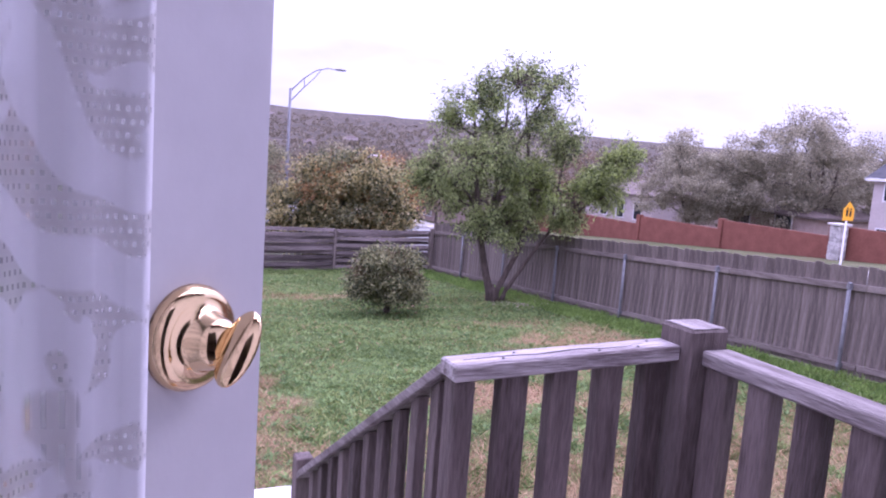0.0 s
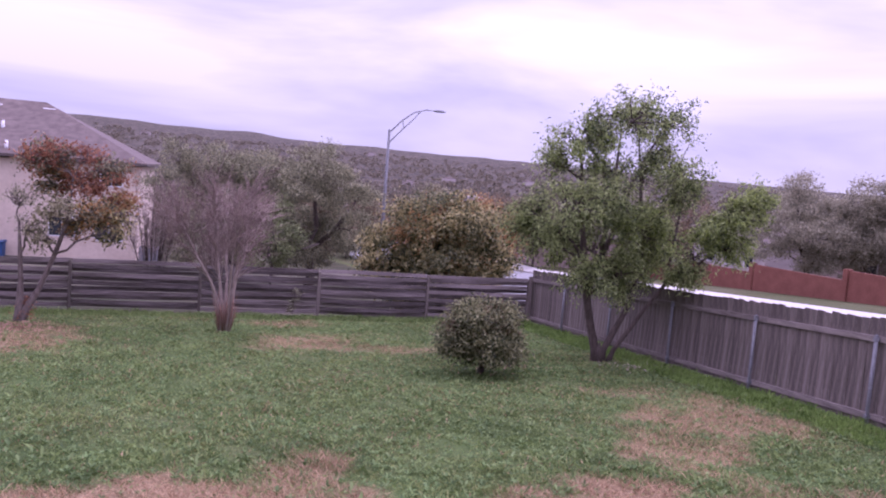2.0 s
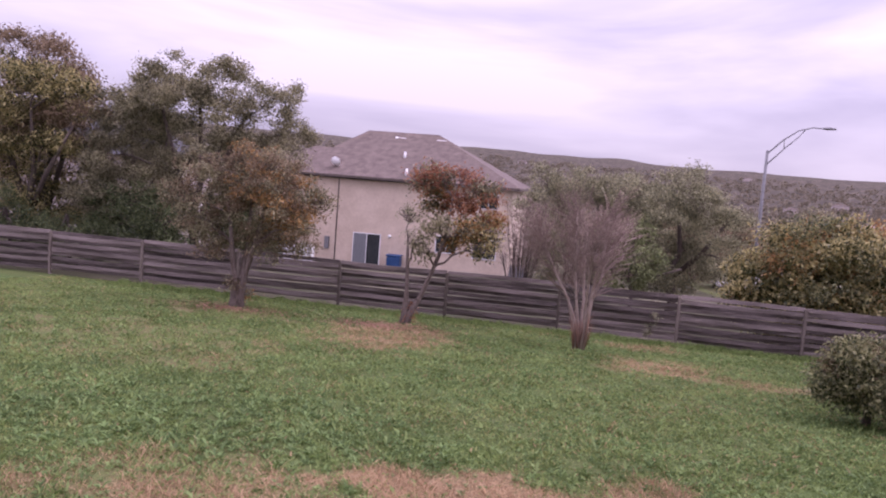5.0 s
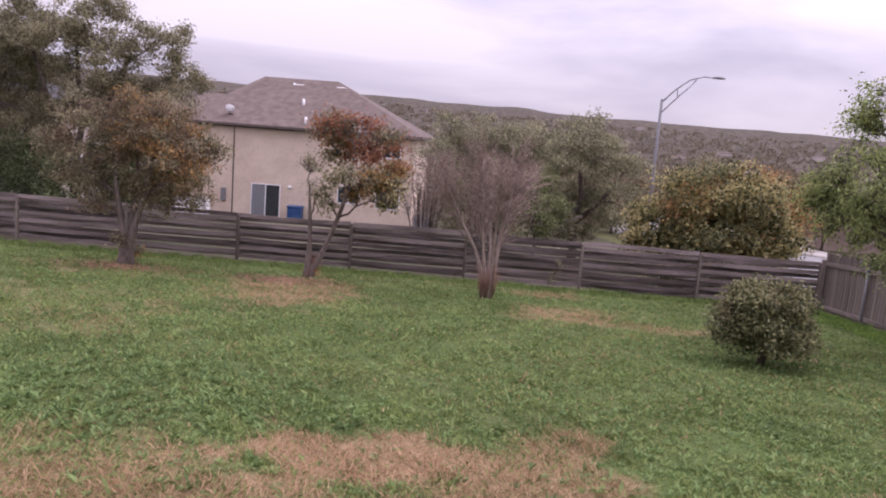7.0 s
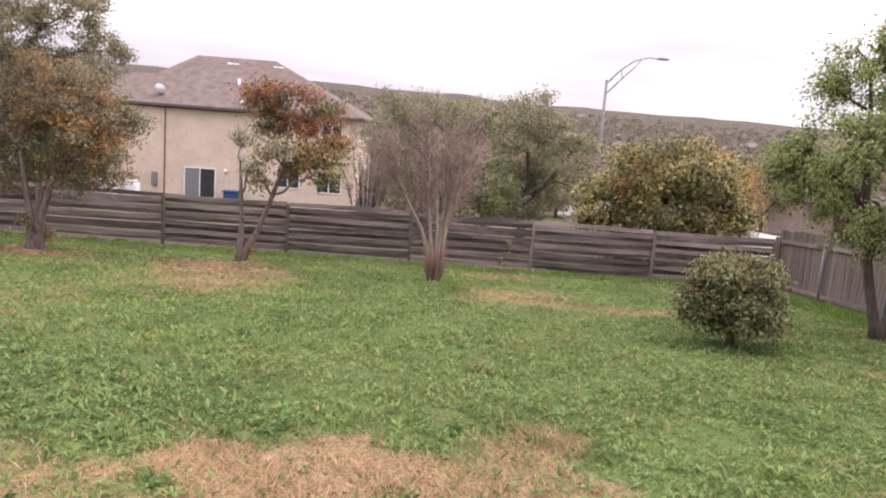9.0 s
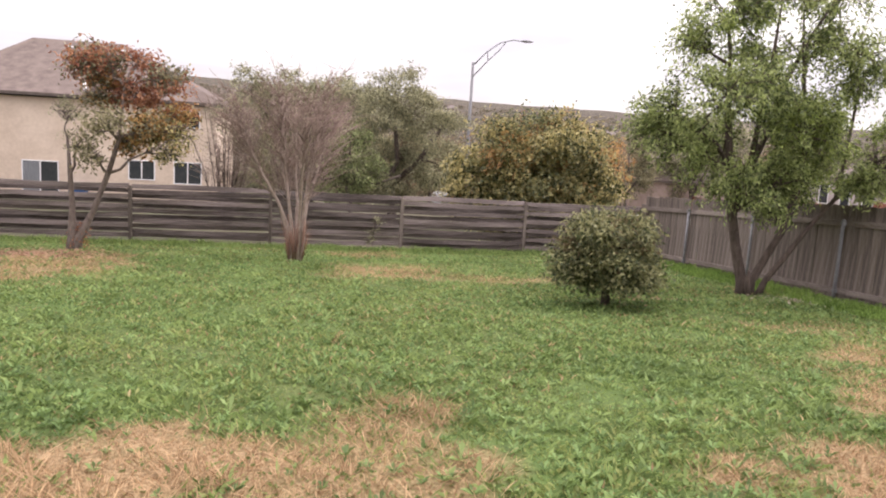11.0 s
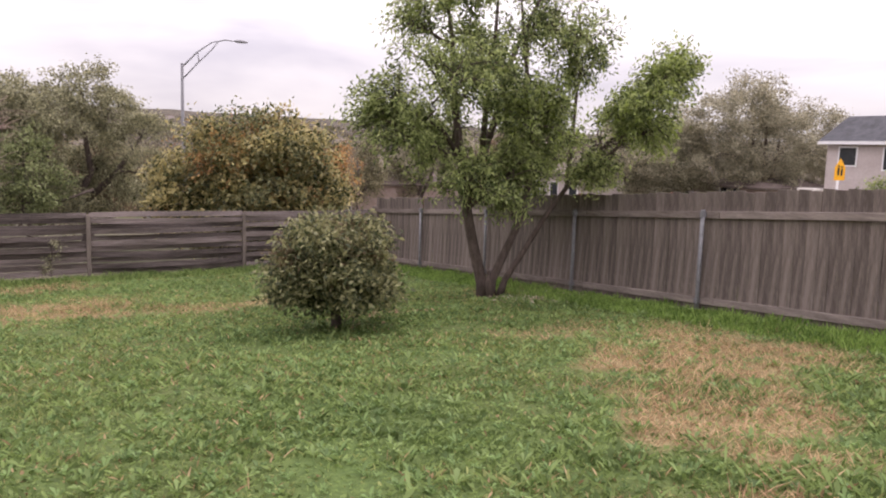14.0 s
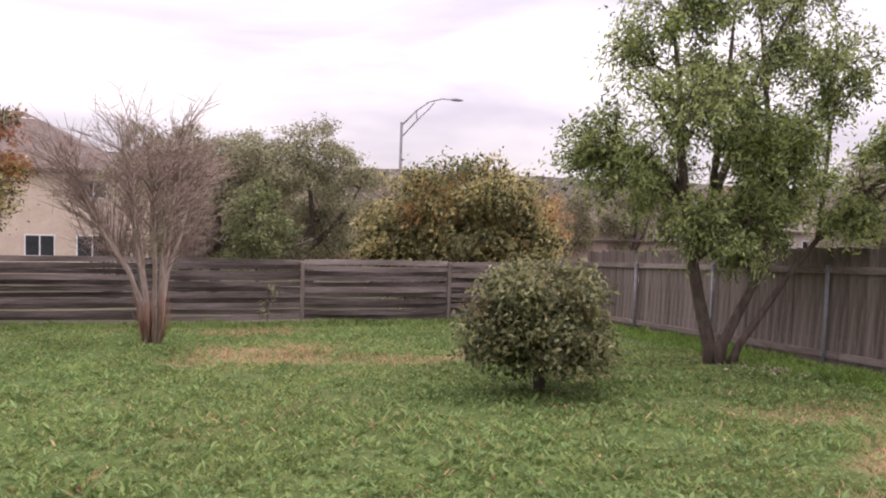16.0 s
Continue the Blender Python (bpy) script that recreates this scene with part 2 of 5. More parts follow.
def ground_z(x, y):
    """The slope of the yard, the valley beyond and the far hills."""
    near = 0.87 - 0.075 * np.minimum(y, 62.0)
    near = near - 0.02 * np.clip(y - 62.0, 0, 240)
    d = np.hypot(x, y)
    az = np.degrees(np.arctan2(x, np.maximum(y, 1e-3)))
    height = np.interp(az, [-40, -9, 2, 12, 24, 38, 60, 90], [82, 80, 74, 67, 62, 50, 36, 30])
    k = np.clip((d - 330) / 1300.0, 0, 1)
    k = k * k * (3 - 2 * k)
    rough = 3.0 * np.sin(x * 0.011 + 1.3) * np.sin(y * 0.009) + 1.6 * np.sin(x * 0.031) + 1.1 * np.sin(x * 0.057 + y * 0.02)
    back = np.where(y < -30, 0, 1)
    return near + (k * (height + 8 + rough) ) * back


# ---- ground ----
DRY = [  # x, y, half-width, half-depth, strength of the dry patches
    (0.25, 7.35, 1.25, 0.62, 0.92), (-1.5, 6.7, 1.5, 0.7, 0.38), (-6.6, 13.2, 2.6, 1.6, 0.32), (1.55, 7.2, 0.75, 0.9, 0.75), (2.1, 8.2, 0.33, 0.42, 0.7),
    (4.7, 6.95, 0.9, 0.52, 0.92), (6.25, 8.25, 0.7, 0.7, 0.7), (7.3, 9.5, 0.95, 0.8, 0.72), (8.2, 9.8, 0.75, 1.1, 0.65), (7.4, 11.4, 0.7, 0.4, 0.4),
    (2.9, 16.3, 1.1, 1.0, 0.65), (4.6, 15.5, 1.3, 0.4, 0.55), (2.8, 19.4, 1.0, 0.6, 0.55), (-2.7, 16.4, 1.2, 2.0, 0.7),
    (-7.2, 17.8, 2.2, 1.3, 0.5), (-5.0, 11.5, 1.6, 0.8, 0.3), (6.3, 6.2, 1.3, 0.8, 0.5), (9.2, 14.6, 0.7, 0.5, 0.3), (1.0, 5.2, 3.0, 0.9, 0.6), (-0.7, 6.25, 1.9, 0.65, 0.72), (4.6, 4.3, 2.0, 1.1, 0.6), (7.2, 5.0, 1.4, 1.0, 0.5)]


def dryness(x, y):
    d = np.zeros_like(x)
    wob = 0.22 * np.sin(x * 5.1 + 1.7 * np.sin(y * 3.3)) + 0.2 * np.sin(y * 6.7 + 1.9 * np.sin(x * 4.1)) + 0.12 * np.sin(x * 13 + y * 11)
    for cx, cy, a, b, s in DRY:
        r = np.sqrt(((x - cx) / a) ** 2 + ((y - cy) / b) ** 2) + wob
        d = np.maximum(d, s * np.clip((1.25 - r) / 0.5, 0, 1))
    d = np.maximum(d, np.where(x > 10.2, 0.16 + 0.35 * wob, 0))
    return np.maximum(d, np.where((y > 21.3) & (x < 10.2), 0.10 + 0.3 * wob, 0))


def axis(fine_lo, fine_hi, step, far_lo, far_hi):
    a = list(np.arange(fine_lo, fine_hi + 1e-6, step))
    s, v = step, fine_hi
    while v < far_hi:
        s *= 1.16
        v += s
        a.append(v)
    s, v = step, fine_lo
    while v > far_lo:
        s *= 1.16
        v -= s
        a.insert(0, v)
    return np.array(a)


gx, gy = axis(-14, 10.5, 0.14, -3200, 3600), axis(2.0, 21.5, 0.14, -400, 4200)
GX, GY = np.meshgrid(gx, gy)
GZ = ground_z(GX, GY) + np.where((GX > -14) & (GX < 9.5) & (GY > 5.5) & (GY < 21), 0.012 * np.sin(GX * 3.1) * np.sin(GY * 2.7), 0)
gm = bpy.data.meshes.new("ground")
nx, ny = len(gx), len(gy)
idx = np.arange(nx * ny).reshape(ny, nx)
gf = np.stack([idx[:-1, :-1], idx[:-1, 1:], idx[1:, 1:], idx[1:, :-1]], -1).reshape(-1, 4)
gm.vertices.add(nx * ny)
gm.vertices.foreach_set("co", np.stack([GX, GY, GZ], -1).astype(np.float32).ravel())
gm.loops.add(4 * len(gf))
gm.loops.foreach_set("vertex_index", gf.astype(np.int32).ravel())
gm.polygons.add(len(gf))
gm.polygons.foreach_set("loop_start", np.arange(0, 4 * len(gf), 4, dtype=np.int32))
gm.polygons.foreach_set("use_smooth", np.ones(len(gf), dtype=bool))
gm.update(calc_edges=True)
at = gm.attributes.new("dry", "FLOAT", "POINT")
at.data.foreach_set("value", dryness(GX, GY).astype(np.float32).ravel())
# Litter-brown soil behind the slatted fence is darkened as shade in its gaps.
far_at = gm.attributes.new("wild_shade", "FLOAT", "POINT")
far_at.data.foreach_set("value", np.maximum(np.clip((np.hypot(GX, GY) - 55) / 60, 0, 1), np.where((GY > 21.2) & (GX < 10.2) & (GX > -40), 0.75, np.where(GX > 11, 0.42, 0))).astype(np.float32).ravel())

M_GROUND = bpy.data.materials.new("lawn_soil")
M_GROUND.use_nodes = True
gn, gl = M_GROUND.node_tree.nodes, M_GROUND.node_tree.links
gb = gn["Principled BSDF"]
gb.inputs["Roughness"].default_value, gb.inputs["Specular IOR Level"].default_value = 0.95, 0.1
gco = gn.new("ShaderNodeTexCoord")


def noise_ramp(scale, detail, c1, c2, p1=0.35, p2=0.65):
    t, r = gn.new("ShaderNodeTexNoise"), gn.new("ShaderNodeValToRGB")
    t.inputs["Scale"].default_value, t.inputs["Detail"].default_value = scale, detail
    gl.new(gco.outputs["Object"], t.inputs["Vector"])
    r.color_ramp.elements[0].position, r.color_ramp.elements[0].color = p1, (*c1, 1)
    r.color_ramp.elements[1].position, r.color_ramp.elements[1].color = p2, (*c2, 1)
    gl.new(t.outputs[0], r.inputs[0])
    return t, r


def blend(fac, a, b, constant=None):
    m = gn.new("ShaderNodeMix")
    m.data_type = "RGBA"
    if constant is None:
        gl.new(fac, m.inputs["Factor"])
    else:
        m.inputs["Factor"].default_value = constant
    gl.new(a, m.inputs["A"])
    gl.new(b, m.inputs["B"])
    return m.outputs["Result"]


g_fine, g_green = noise_ramp(28, 8, (0.04, 0.062, 0.018), (0.12, 0.165, 0.045))
_, g_broad = noise_ramp(0.55, 4, (0.12, 0.125, 0.055), (0.08, 0.14, 0.045))
_, g_dry = noise_ramp(34, 8, (0.15, 0.095, 0.05), (0.40, 0.28, 0.165))
_, g_wild = noise_ramp(0.13, 9, (0.05, 0.043, 0.033), (0.15, 0.125, 0.098), 0.42, 0.66)
dry_in, wild_in = gn.new("ShaderNodeAttribute"), gn.new("ShaderNodeAttribute")
dry_in.attribute_name, wild_in.attribute_name = "dry", "wild_shade"
lawn = blend(None, g_green.outputs[0], g_broad.outputs[0], 0.45)
lawn = blend(dry_in.outputs["Fac"], lawn, g_dry.outputs[0])
lawn = blend(wild_in.outputs["Fac"], lawn, g_wild.outputs[0])
gl.new(lawn, gb.inputs["Base Color"])
g_bump = gn.new("ShaderNodeBump")
g_bump.inputs["Strength"].default_value, g_bump.inputs["Distance"].default_value = 0.7, 0.04
gl.new(g_fine.outputs[0], g_bump.inputs["Height"])
gl.new(g_bump.outputs[0], gb.inputs["Normal"])
gm.materials.append(M_GROUND)
ground = tagged(new("ground", gm), "sloping green lawn with dry straw patches, running to distant hills", "ground", kind="structure")


def strip(name, x0, x1, y0, y1, lift, material, label, category):
    """A flat strip that follows the slope."""
    ys = np.linspace(y0, y1, 60)
    verts, faces = [], []
    for y in ys:
        z = float(ground_z(np.array(x0), np.array(y))) + lift
        verts += [(x0, y, z), (x1, y, z), (x0, y, z - 0.3), (x1, y, z - 0.3)]
    for i in range(len(ys) - 1):
        a, b = 4 * i, 4 * i + 4
        faces += [(a, a + 1, b + 1, b), (a, b, b + 2, a + 2), (a + 1, a + 3, b + 3, b + 1)]
    return tagged(mesh_object(name, verts, faces, material), label, category, kind="structure")


strip("road", 12.6, 24.4, -60, 150, 0.02, M_ROAD, "pale worn street beyond the side fence", "road")
strip("pavement", 25.0, 28.4, -60, 150, 0.14, M_CONCRETE, "pale concrete pavement along the street", "pavement")
strip("kerb", 24.4, 24.58, -60, 150, 0.14, M_CONCRETE, "concrete kerb of the street", "kerb")


# ---- grass blades ----
rng = np.random.default_rng(4)


def blades(name, n, x0, x1, y0, y1, keep, height, width, material, label, broad=0.0, bias=1.0):
    x = rng.uniform(x0, x1, n)
    y = y0 + (y1 - y0) * rng.uniform(0, 1, n) ** bias
    ok = keep(x, y) & ~((x > 0.2) & (x < 1.95) & (y < 5.1)) & ~((x > -0.2) & (x < 2.4) & (y < 3.6))
    x, y = x[ok], y[ok]
    n = len(x)
    z = ground_z(x, y) - 0.01
    clump = 0.85 + 0.3 * np.sin(x * 11 + 2 * np.sin(y * 7)) * np.sin(y * 13 + 2 * np.sin(x * 6)) + 0.3 * np.sin(x * 2.3 + 1.1 * np.sin(y * 1.9)) * np.sin(y * 2.9 + np.sin(x * 3.1)) + 0.25 * np.sin(x * 9 + y * 7)
    h = height * rng.uniform(0.5, 1.3, n) * np.clip(clump, 0.6, 1.4)
    w = width * rng.uniform(0.6, 1.4, n)
    a, lean, la = rng.uniform(0, 2 * np.pi, n), rng.uniform(0.1, 0.9, n), rng.uniform(0, 2 * np.pi, n)
    flat = rng.uniform(0, 1, n) < broad
    lean = np.where(flat, rng.uniform(0.8, 1.7, n), lean)
    w = np.where(flat, w * 2.0, w)
    base = np.stack([x, y, z], -1)
    side = np.stack([np.cos(a), np.sin(a), 0 * a], -1) * (w / 2)[:, None]
    tip = base + np.stack([np.cos(la) * lean * h, np.sin(la) * lean * h, h], -1)
    mid = base * 0.45 + tip * 0.55
    mid[:, 2] += 0.12 * h
    corners = np.stack([base, mid - side, tip, mid + side], 1)
    ob = quads(name, corners, material)
    return tagged(ob, label, "grass", kind="stuff")


def green(x, y):
    return rng.uniform(0, 1, len(x)) > dryness(x, y) * 0.93


def straw(x, y):
    return rng.uniform(0, 1, len(x)) < dryness(x, y) * 1.1


def drift(x, y):
    """Broad wandering patches of yellower grass, from 0 to 1."""
    v = np.sin(x * 0.9 + 1.3 * np.sin(y * 0.7)) + np.sin(y * 1.3 + 1.1 * np.sin(x * 0.8 + 2)) + 0.6 * np.sin(x * 2.7 + y * 1.9 + np.sin(y * 3.1)) + 0.4 * np.sin(x * 5.3 - y * 4.7)
    near_shrub = np.exp(-(((x - 4.4) / 1.9) ** 2 + ((y - 14.3) / 1.3) ** 2))
    return np.clip(0.46 + 0.22 * v + 0.6 * near_shrub, 0, 1)


def cool(x, y):
    return green(x, y) & (rng.uniform(0, 1, len(x)) > 0.75 * drift(x, y))


def warm(x, y):
    return green(x, y) & (rng.uniform(0, 1, len(x)) < 0.9 * drift(x, y))


def thin(x, y):
    return rng.uniform(0, 1, len(x)) < np.clip(0.25 + 0.5 * np.sin(x * 1.7 + np.sin(y * 2.3)) * np.sin(y * 1.9 + np.sin(x * 1.3)), 0.02, 1)


blades("grass", 640000, -14, 9.7, 4.5, 21.0, cool, 0.036, 0.0125, M_GRASS, "short green lawn grass and weeds", 0.72, 1.6)
blades("yellow_grass", 340000, -14, 9.7, 4.5, 21.0, warm, 0.041, 0.0095, M_GRASSYELLOW, "yellower patches of short lawn grass", 0.55, 1.6)
blades("dead_grass", 105000, -14, 9.7, 4.8, 21.0, thin, 0.05, 0.008, M_DRY, "thin dead blades among the lawn", 0.5, 1.6)
blades("lawn_weeds", 46000, -12, 9.5, 5.0, 20.0, green, 0.07, 0.014, M_GRASS, "broad-leaved weeds standing in the lawn", 0.7, 1.6)
blades("grass_by_house", 110000, -8, 9.7, -0.25, 5.2, green, 0.042, 0.0125, M_GRASS, "short lawn grass beside the house", 0.7)


def rosettes(name, n, label, x0=-10, x1=9.3, y0=5.0, y1=20.0, patch=None, least=0.022, most=0.07, material=None, lift=1.0):
    """Low broad-leaved weeds: rings of leaves about a root."""
    x = rng.uniform(x0, x1, n)
    y = y0 + (y1 - y0) * rng.uniform(0, 1, n) ** 1.5
    ok = green(x, y)
    if patch:
        ok = ok & ((((x - patch[0]) / patch[2]) ** 2 + ((y - patch[1]) / patch[3]) ** 2) < rng.uniform(0.3, 1.2, n))
    x, y = x[ok], y[ok]
    k = 7
    n = len(x)
    size = np.repeat(rng.uniform(least, most, n), k) * rng.uniform(0.6, 1.3, n * k)
    a = (np.tile(np.arange(k), n) * 2 * np.pi / k + np.repeat(rng.uniform(0, 6.3, n), k) + rng.uniform(-0.4, 0.4, n * k))
    up = rng.uniform(0.25, 1.0, n * k) * lift
    root = np.stack([np.repeat(x, k), np.repeat(y, k), np.repeat(ground_z(x, y) + 0.012, k)], -1)
    out = np.stack([np.cos(a), np.sin(a), up], -1) * size[:, None]
    side = np.stack([-np.sin(a), np.cos(a), 0 * a], -1) * (size * 0.19)[:, None]
    mid = root + out * 0.6
    mid[:, 2] += 0.2 * size
    tagged(quads(name, np.stack([root, mid - side, root + out, mid + side], 1), material or M_WEED), label, "weeds", kind="stuff")


M_WEED = leafy("broad_weed_leaf", (0.085, 0.14, 0.042), (0.24, 0.355, 0.125), 0.55)
rosettes("clover_patch", 2600, "dense dark green clover patch in the lawn", -6.5, 0.5, 6.8, 10.5, (-3.0, 8.6, 3.0, 1.5))
rosettes("weed_rosettes", 15000, "low broad-leaved weeds scattered through the lawn", least=0.018, most=0.055)
M_WEEDPALE = leafy("pale_weed_leaf", (0.11, 0.17, 0.05), (0.29, 0.39, 0.14), 0.5)
rosettes("spear_weeds", 1500, "paler spear-leaved weeds standing here and there in the lawn", -9, 9.0, 6.0, 19.0, None, 0.035, 0.075, M_WEEDPALE, 1.3)
blades("grass_fringe", 26000, -12, 9.75, 20.2, 21.15, green, 0.10, 0.014, M_GRASS, "longer grass along the slatted fence")
blades("grass_edge", 30000, 8.9, 9.8, 5.0, 21.0, green, 0.10, 0.012, M_LUSH, "longer bright grass along the picket fence")
blades("dry_grass", 400000, -4.5, 9.5, 2.5, 20.5, straw, 0.075, 0.0034, M_DRY, "patches of dry straw-coloured grass", 0.75, 1.8)
blades("straw_tufts", 26000, -4.5, 9.5, 4.5, 20.5, straw, 0.13, 0.0034, M_DRY, "long tangled straw in the dry patches", 0.4, 1.8)


# ---- fallen leaves and twigs on the ground ----
def litter(name, n, cx, cy, rx, ry, size, material, label, slim=0.55):
    """Loose leaves lying about a tree's foot."""
    a, r = rng.uniform(0, 2 * np.pi, n), np.abs(rng.normal(0, 0.5, n))
    x, y = cx + rx * r * np.cos(a), cy + ry * r * np.sin(a)
    c = np.stack([x, y, ground_z(x, y) + rng.uniform(0.015, 0.045, n)], -1)
    h = rng.uniform(0, 2 * np.pi, n)
    ax = np.stack([np.cos(h), np.sin(h), rng.uniform(-0.4, 0.4, n)], -1)
    sd = np.stack([-np.sin(h), np.cos(h), rng.uniform(-0.5, 0.5, n)], -1)
    ln = (size * rng.uniform(0.6, 1.4, n))[:, None]
    tagged(quads(name, np.stack([c - ax * ln * 0.5, c - sd * ln * slim * 0.5, c + ax * ln * 0.5, c + sd * ln * slim * 0.5], 1), material), label, "leaves", kind="stuff")


M_LITTER = leafy("fallen_leaf", (0.22, 0.12, 0.075), (0.50, 0.32, 0.21), 0.85)
M_PALELITTER = leafy("pale_dry_leaf", (0.34, 0.27, 0.19), (0.58, 0.50, 0.40), 0.85)
litter("fallen_leaves", 2600, -3.3, 17.9, 1.7, 1.1, 0.06, M_LITTER, "reddish fallen leaves and mulch under the small autumn tree")
litter("brown_litter", 1500, -7.1, 17.9, 1.5, 0.9, 0.055, M_LITTER, "brown leaf litter under the bushy tree")
litter("dry_litter", 420, 9.0, 13.7, 1.2, 0.8, 0.06, M_PALELITTER, "pale dry leaves and chips at the foot of the evergreen", 0.4)
litter("shrub_litter", 160, 6.3, 13.6, 0.9, 0.6, 0.05, M_LITTER, "brown leaves fallen beside the round shrub")

# ---- fences ----
def slatted_fence():
    """Horizontal weathered boards woven past posts, in ten-foot bays."""
    fence = tagged(new("slatted_fence"), "low weathered grey fence of woven horizontal boards", "fence")
    y, bay = 21.26, 3.05
    xs = [9.83 - bay * i for i in range(11)]
    for i, x in enumerate(xs):
        g = float(ground_z(np.array(x), np.array(y)))
        part("post", board((x - 0.036, y - 0.072, g - 0.2), (x + 0.036, y + 0.02, 0.50 + 0.01 * i + random.uniform(-0.03, 0.03))), M_WOOD, fence)
    for i in range(10):
        x1, x0 = xs[i] - 0.02, xs[i + 1] + 0.02
        for k in range(11):
            zc = -0.60 + 0.1085 * k + 0.01 * i + random.uniform(-0.012, 0.012)
            h0 = random.uniform(0.0495, 0.0535)
            sag, tilt = random.uniform(-0.022, 0.01), random.uniform(-0.018, 0.018)
            bow = random.uniform(0.05, 0.10)
            n, verts, faces = 8, [], []
            for j in range(n + 1):
                u = j / n
                x = x0 + (x1 - x0) * u
                yy = y + (0.012 + bow * math.sin(math.pi * u) ** 0.8) * (1 if (k + i) % 2 else -1) + random.uniform(-0.004, 0.004)
                z = zc + sag * math.sin(math.pi * u) + tilt * (u - 0.5) + random.uniform(-0.004, 0.004)
                hh = h0 * (0.90 + 0.10 * math.sin(math.pi * u) ** 0.6)
                lean = -0.013 + 0.010 * math.sin(7 * u + k)
                for dy, dz in ((-0.011 + lean, -hh), (-0.011 - lean, hh), (0.011 - lean, hh), (0.011 + lean, -hh)):
                    verts.append((x, yy + dy, z + dz))
            for j in range(n):
                a, b = 4 * j, 4 * j + 4
                for q in range(4):
                    faces.append((a + q, a + (q + 1) % 4, b + (q + 1) % 4, b + q))
            faces += [(0, 3, 2, 1), (4 * n, 4 * n + 1, 4 * n + 2, 4 * n + 3)]
            mesh_object("slat", verts, faces, M_SLAT, fence)
    return fence


def picket_fence():
    """Upright grey pickets on two rails, carried by steel pipe posts on the yard's side."""
    fence = tagged(new("picket_fence"), "weathered grey wooden picket fence on steel posts", "fence")
    x = 9.95
    meshes = []
    for k in range(7):
        bm = board((-0.009, -0.0705, -0.74), (0.009, 0.0705, 0.76 + random.uniform(-0.014, 0.014)), 0.003)
        for v in bm.verts:
            v.co.x += 0.006 * math.sin(v.co.z * 3 + k)
            v.co.y += random.uniform(-0.0015, 0.0015)
        me = bpy.data.meshes.new("picket")
        bm.to_mesh(me)
        bm.free()
        me.materials.append(M_WOOD)
        meshes.append(me)
    y = 21.2
    while y > -0.5:
        ob = new("picket", random.choice(meshes))
        ob.parent = fence
        g = float(ground_z(np.array(x), np.array(y)))
        ob.matrix_basis = pose(x + random.uniform(-0.004, 0.006), y, g + 0.76 + random.uniform(-0.008, 0.008), random.uniform(-0.3, 0.3), random.uniform(-0.6, 0.6), 0)
        y -= random.uniform(0.1395, 0.1425)
    for top in (1.235, 0.135):
        yb = 21.2
        while yb > -0.5:
            ya = yb - 2.44
            za, zb = (float(ground_z(np.array(x), np.array(v))) + top for v in (ya, yb))
            bm = board((x - 0.052, ya + 0.004, -0.045), (x - 0.012, yb - 0.004, 0.045))
            for v in bm.verts:
                v.co.z += za + (zb - za) * (v.co.y - ya) / (yb - ya)
            part("rail", bm, M_WOODY, fence)
            yb = ya
    for k in range(10):
        py = 21.26 - 2.30 - 2.434 * k
        g = float(ground_z(np.array(x), np.array(py)))
        pipe = tubes("steel_post", [(((x - 0.09, py, g - 0.3), (x - 0.09, py, g + 1.27)), (0.027, 0.027), 12), (((x - 0.09, py, g + 1.27), (x - 0.09, py, g + 1.30)), (0.036, 0.02), 12)],
                     M_STEEL, fence, "galvanised steel pipe post")
        for top in (1.235, 0.135):
            part("bracket", board((x - 0.125, py - 0.025, g + top - 0.03), (x - 0.045, py + 0.025, g + top + 0.03)), M_STEEL, pipe)
    part("corner_post", board((x - 0.14, 21.13, -1.0), (x - 0.04, 21.22, 0.62)), M_WOOD, fence)
    return fence


slatted_fence()
picket_fence()

# ---- the landing, its rails and stairs ----
DECK = 1.57
deck = tagged(new("deck_landing"), "small raised landing of grey weathered boards behind the house", "deck")
yb = -0.29
while yb < 1.66:
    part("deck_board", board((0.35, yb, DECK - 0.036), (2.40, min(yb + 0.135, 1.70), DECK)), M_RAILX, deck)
    yb += 0.141
for x in (0.42, 1.4, 2.25):
    part("joist", board((x - 0.02, -0.28, DECK - 0.22), (x + 0.02, 1.70, DECK - 0.038)), M_WOOD, deck)
for x, y in ((0.42, 1.6), (2.25, 0.2)):
    part("deck_post", board((x - 0.045, y - 0.045, 0.3), (x + 0.045, y + 0.045, DECK - 0.22)), M_RAILZ, deck)

RAIL = 2.455
rail = tagged(new("deck_railing"), "weathered grey wooden railing of the landing, with flat cap", "railing")
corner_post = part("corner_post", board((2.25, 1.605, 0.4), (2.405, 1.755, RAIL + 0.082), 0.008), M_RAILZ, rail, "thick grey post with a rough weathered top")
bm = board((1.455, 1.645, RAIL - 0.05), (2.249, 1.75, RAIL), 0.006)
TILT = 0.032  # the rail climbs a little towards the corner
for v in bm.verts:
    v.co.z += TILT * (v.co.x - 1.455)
part("cap_rail", bm, M_RAILX, rail, "flat weathered grey rail, paler to read as its lit top")
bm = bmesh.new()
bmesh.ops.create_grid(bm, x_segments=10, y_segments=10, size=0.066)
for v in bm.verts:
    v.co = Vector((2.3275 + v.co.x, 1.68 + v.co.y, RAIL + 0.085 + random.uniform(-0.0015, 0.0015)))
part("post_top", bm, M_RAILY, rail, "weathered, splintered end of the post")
part("cap_rail", board((2.295, -0.30, RAIL - 0.03), (2.405, 1.604, RAIL + 0.02), 0.006), M_RAILY, rail, "flat weathered grey rail, paler to read as its lit top")
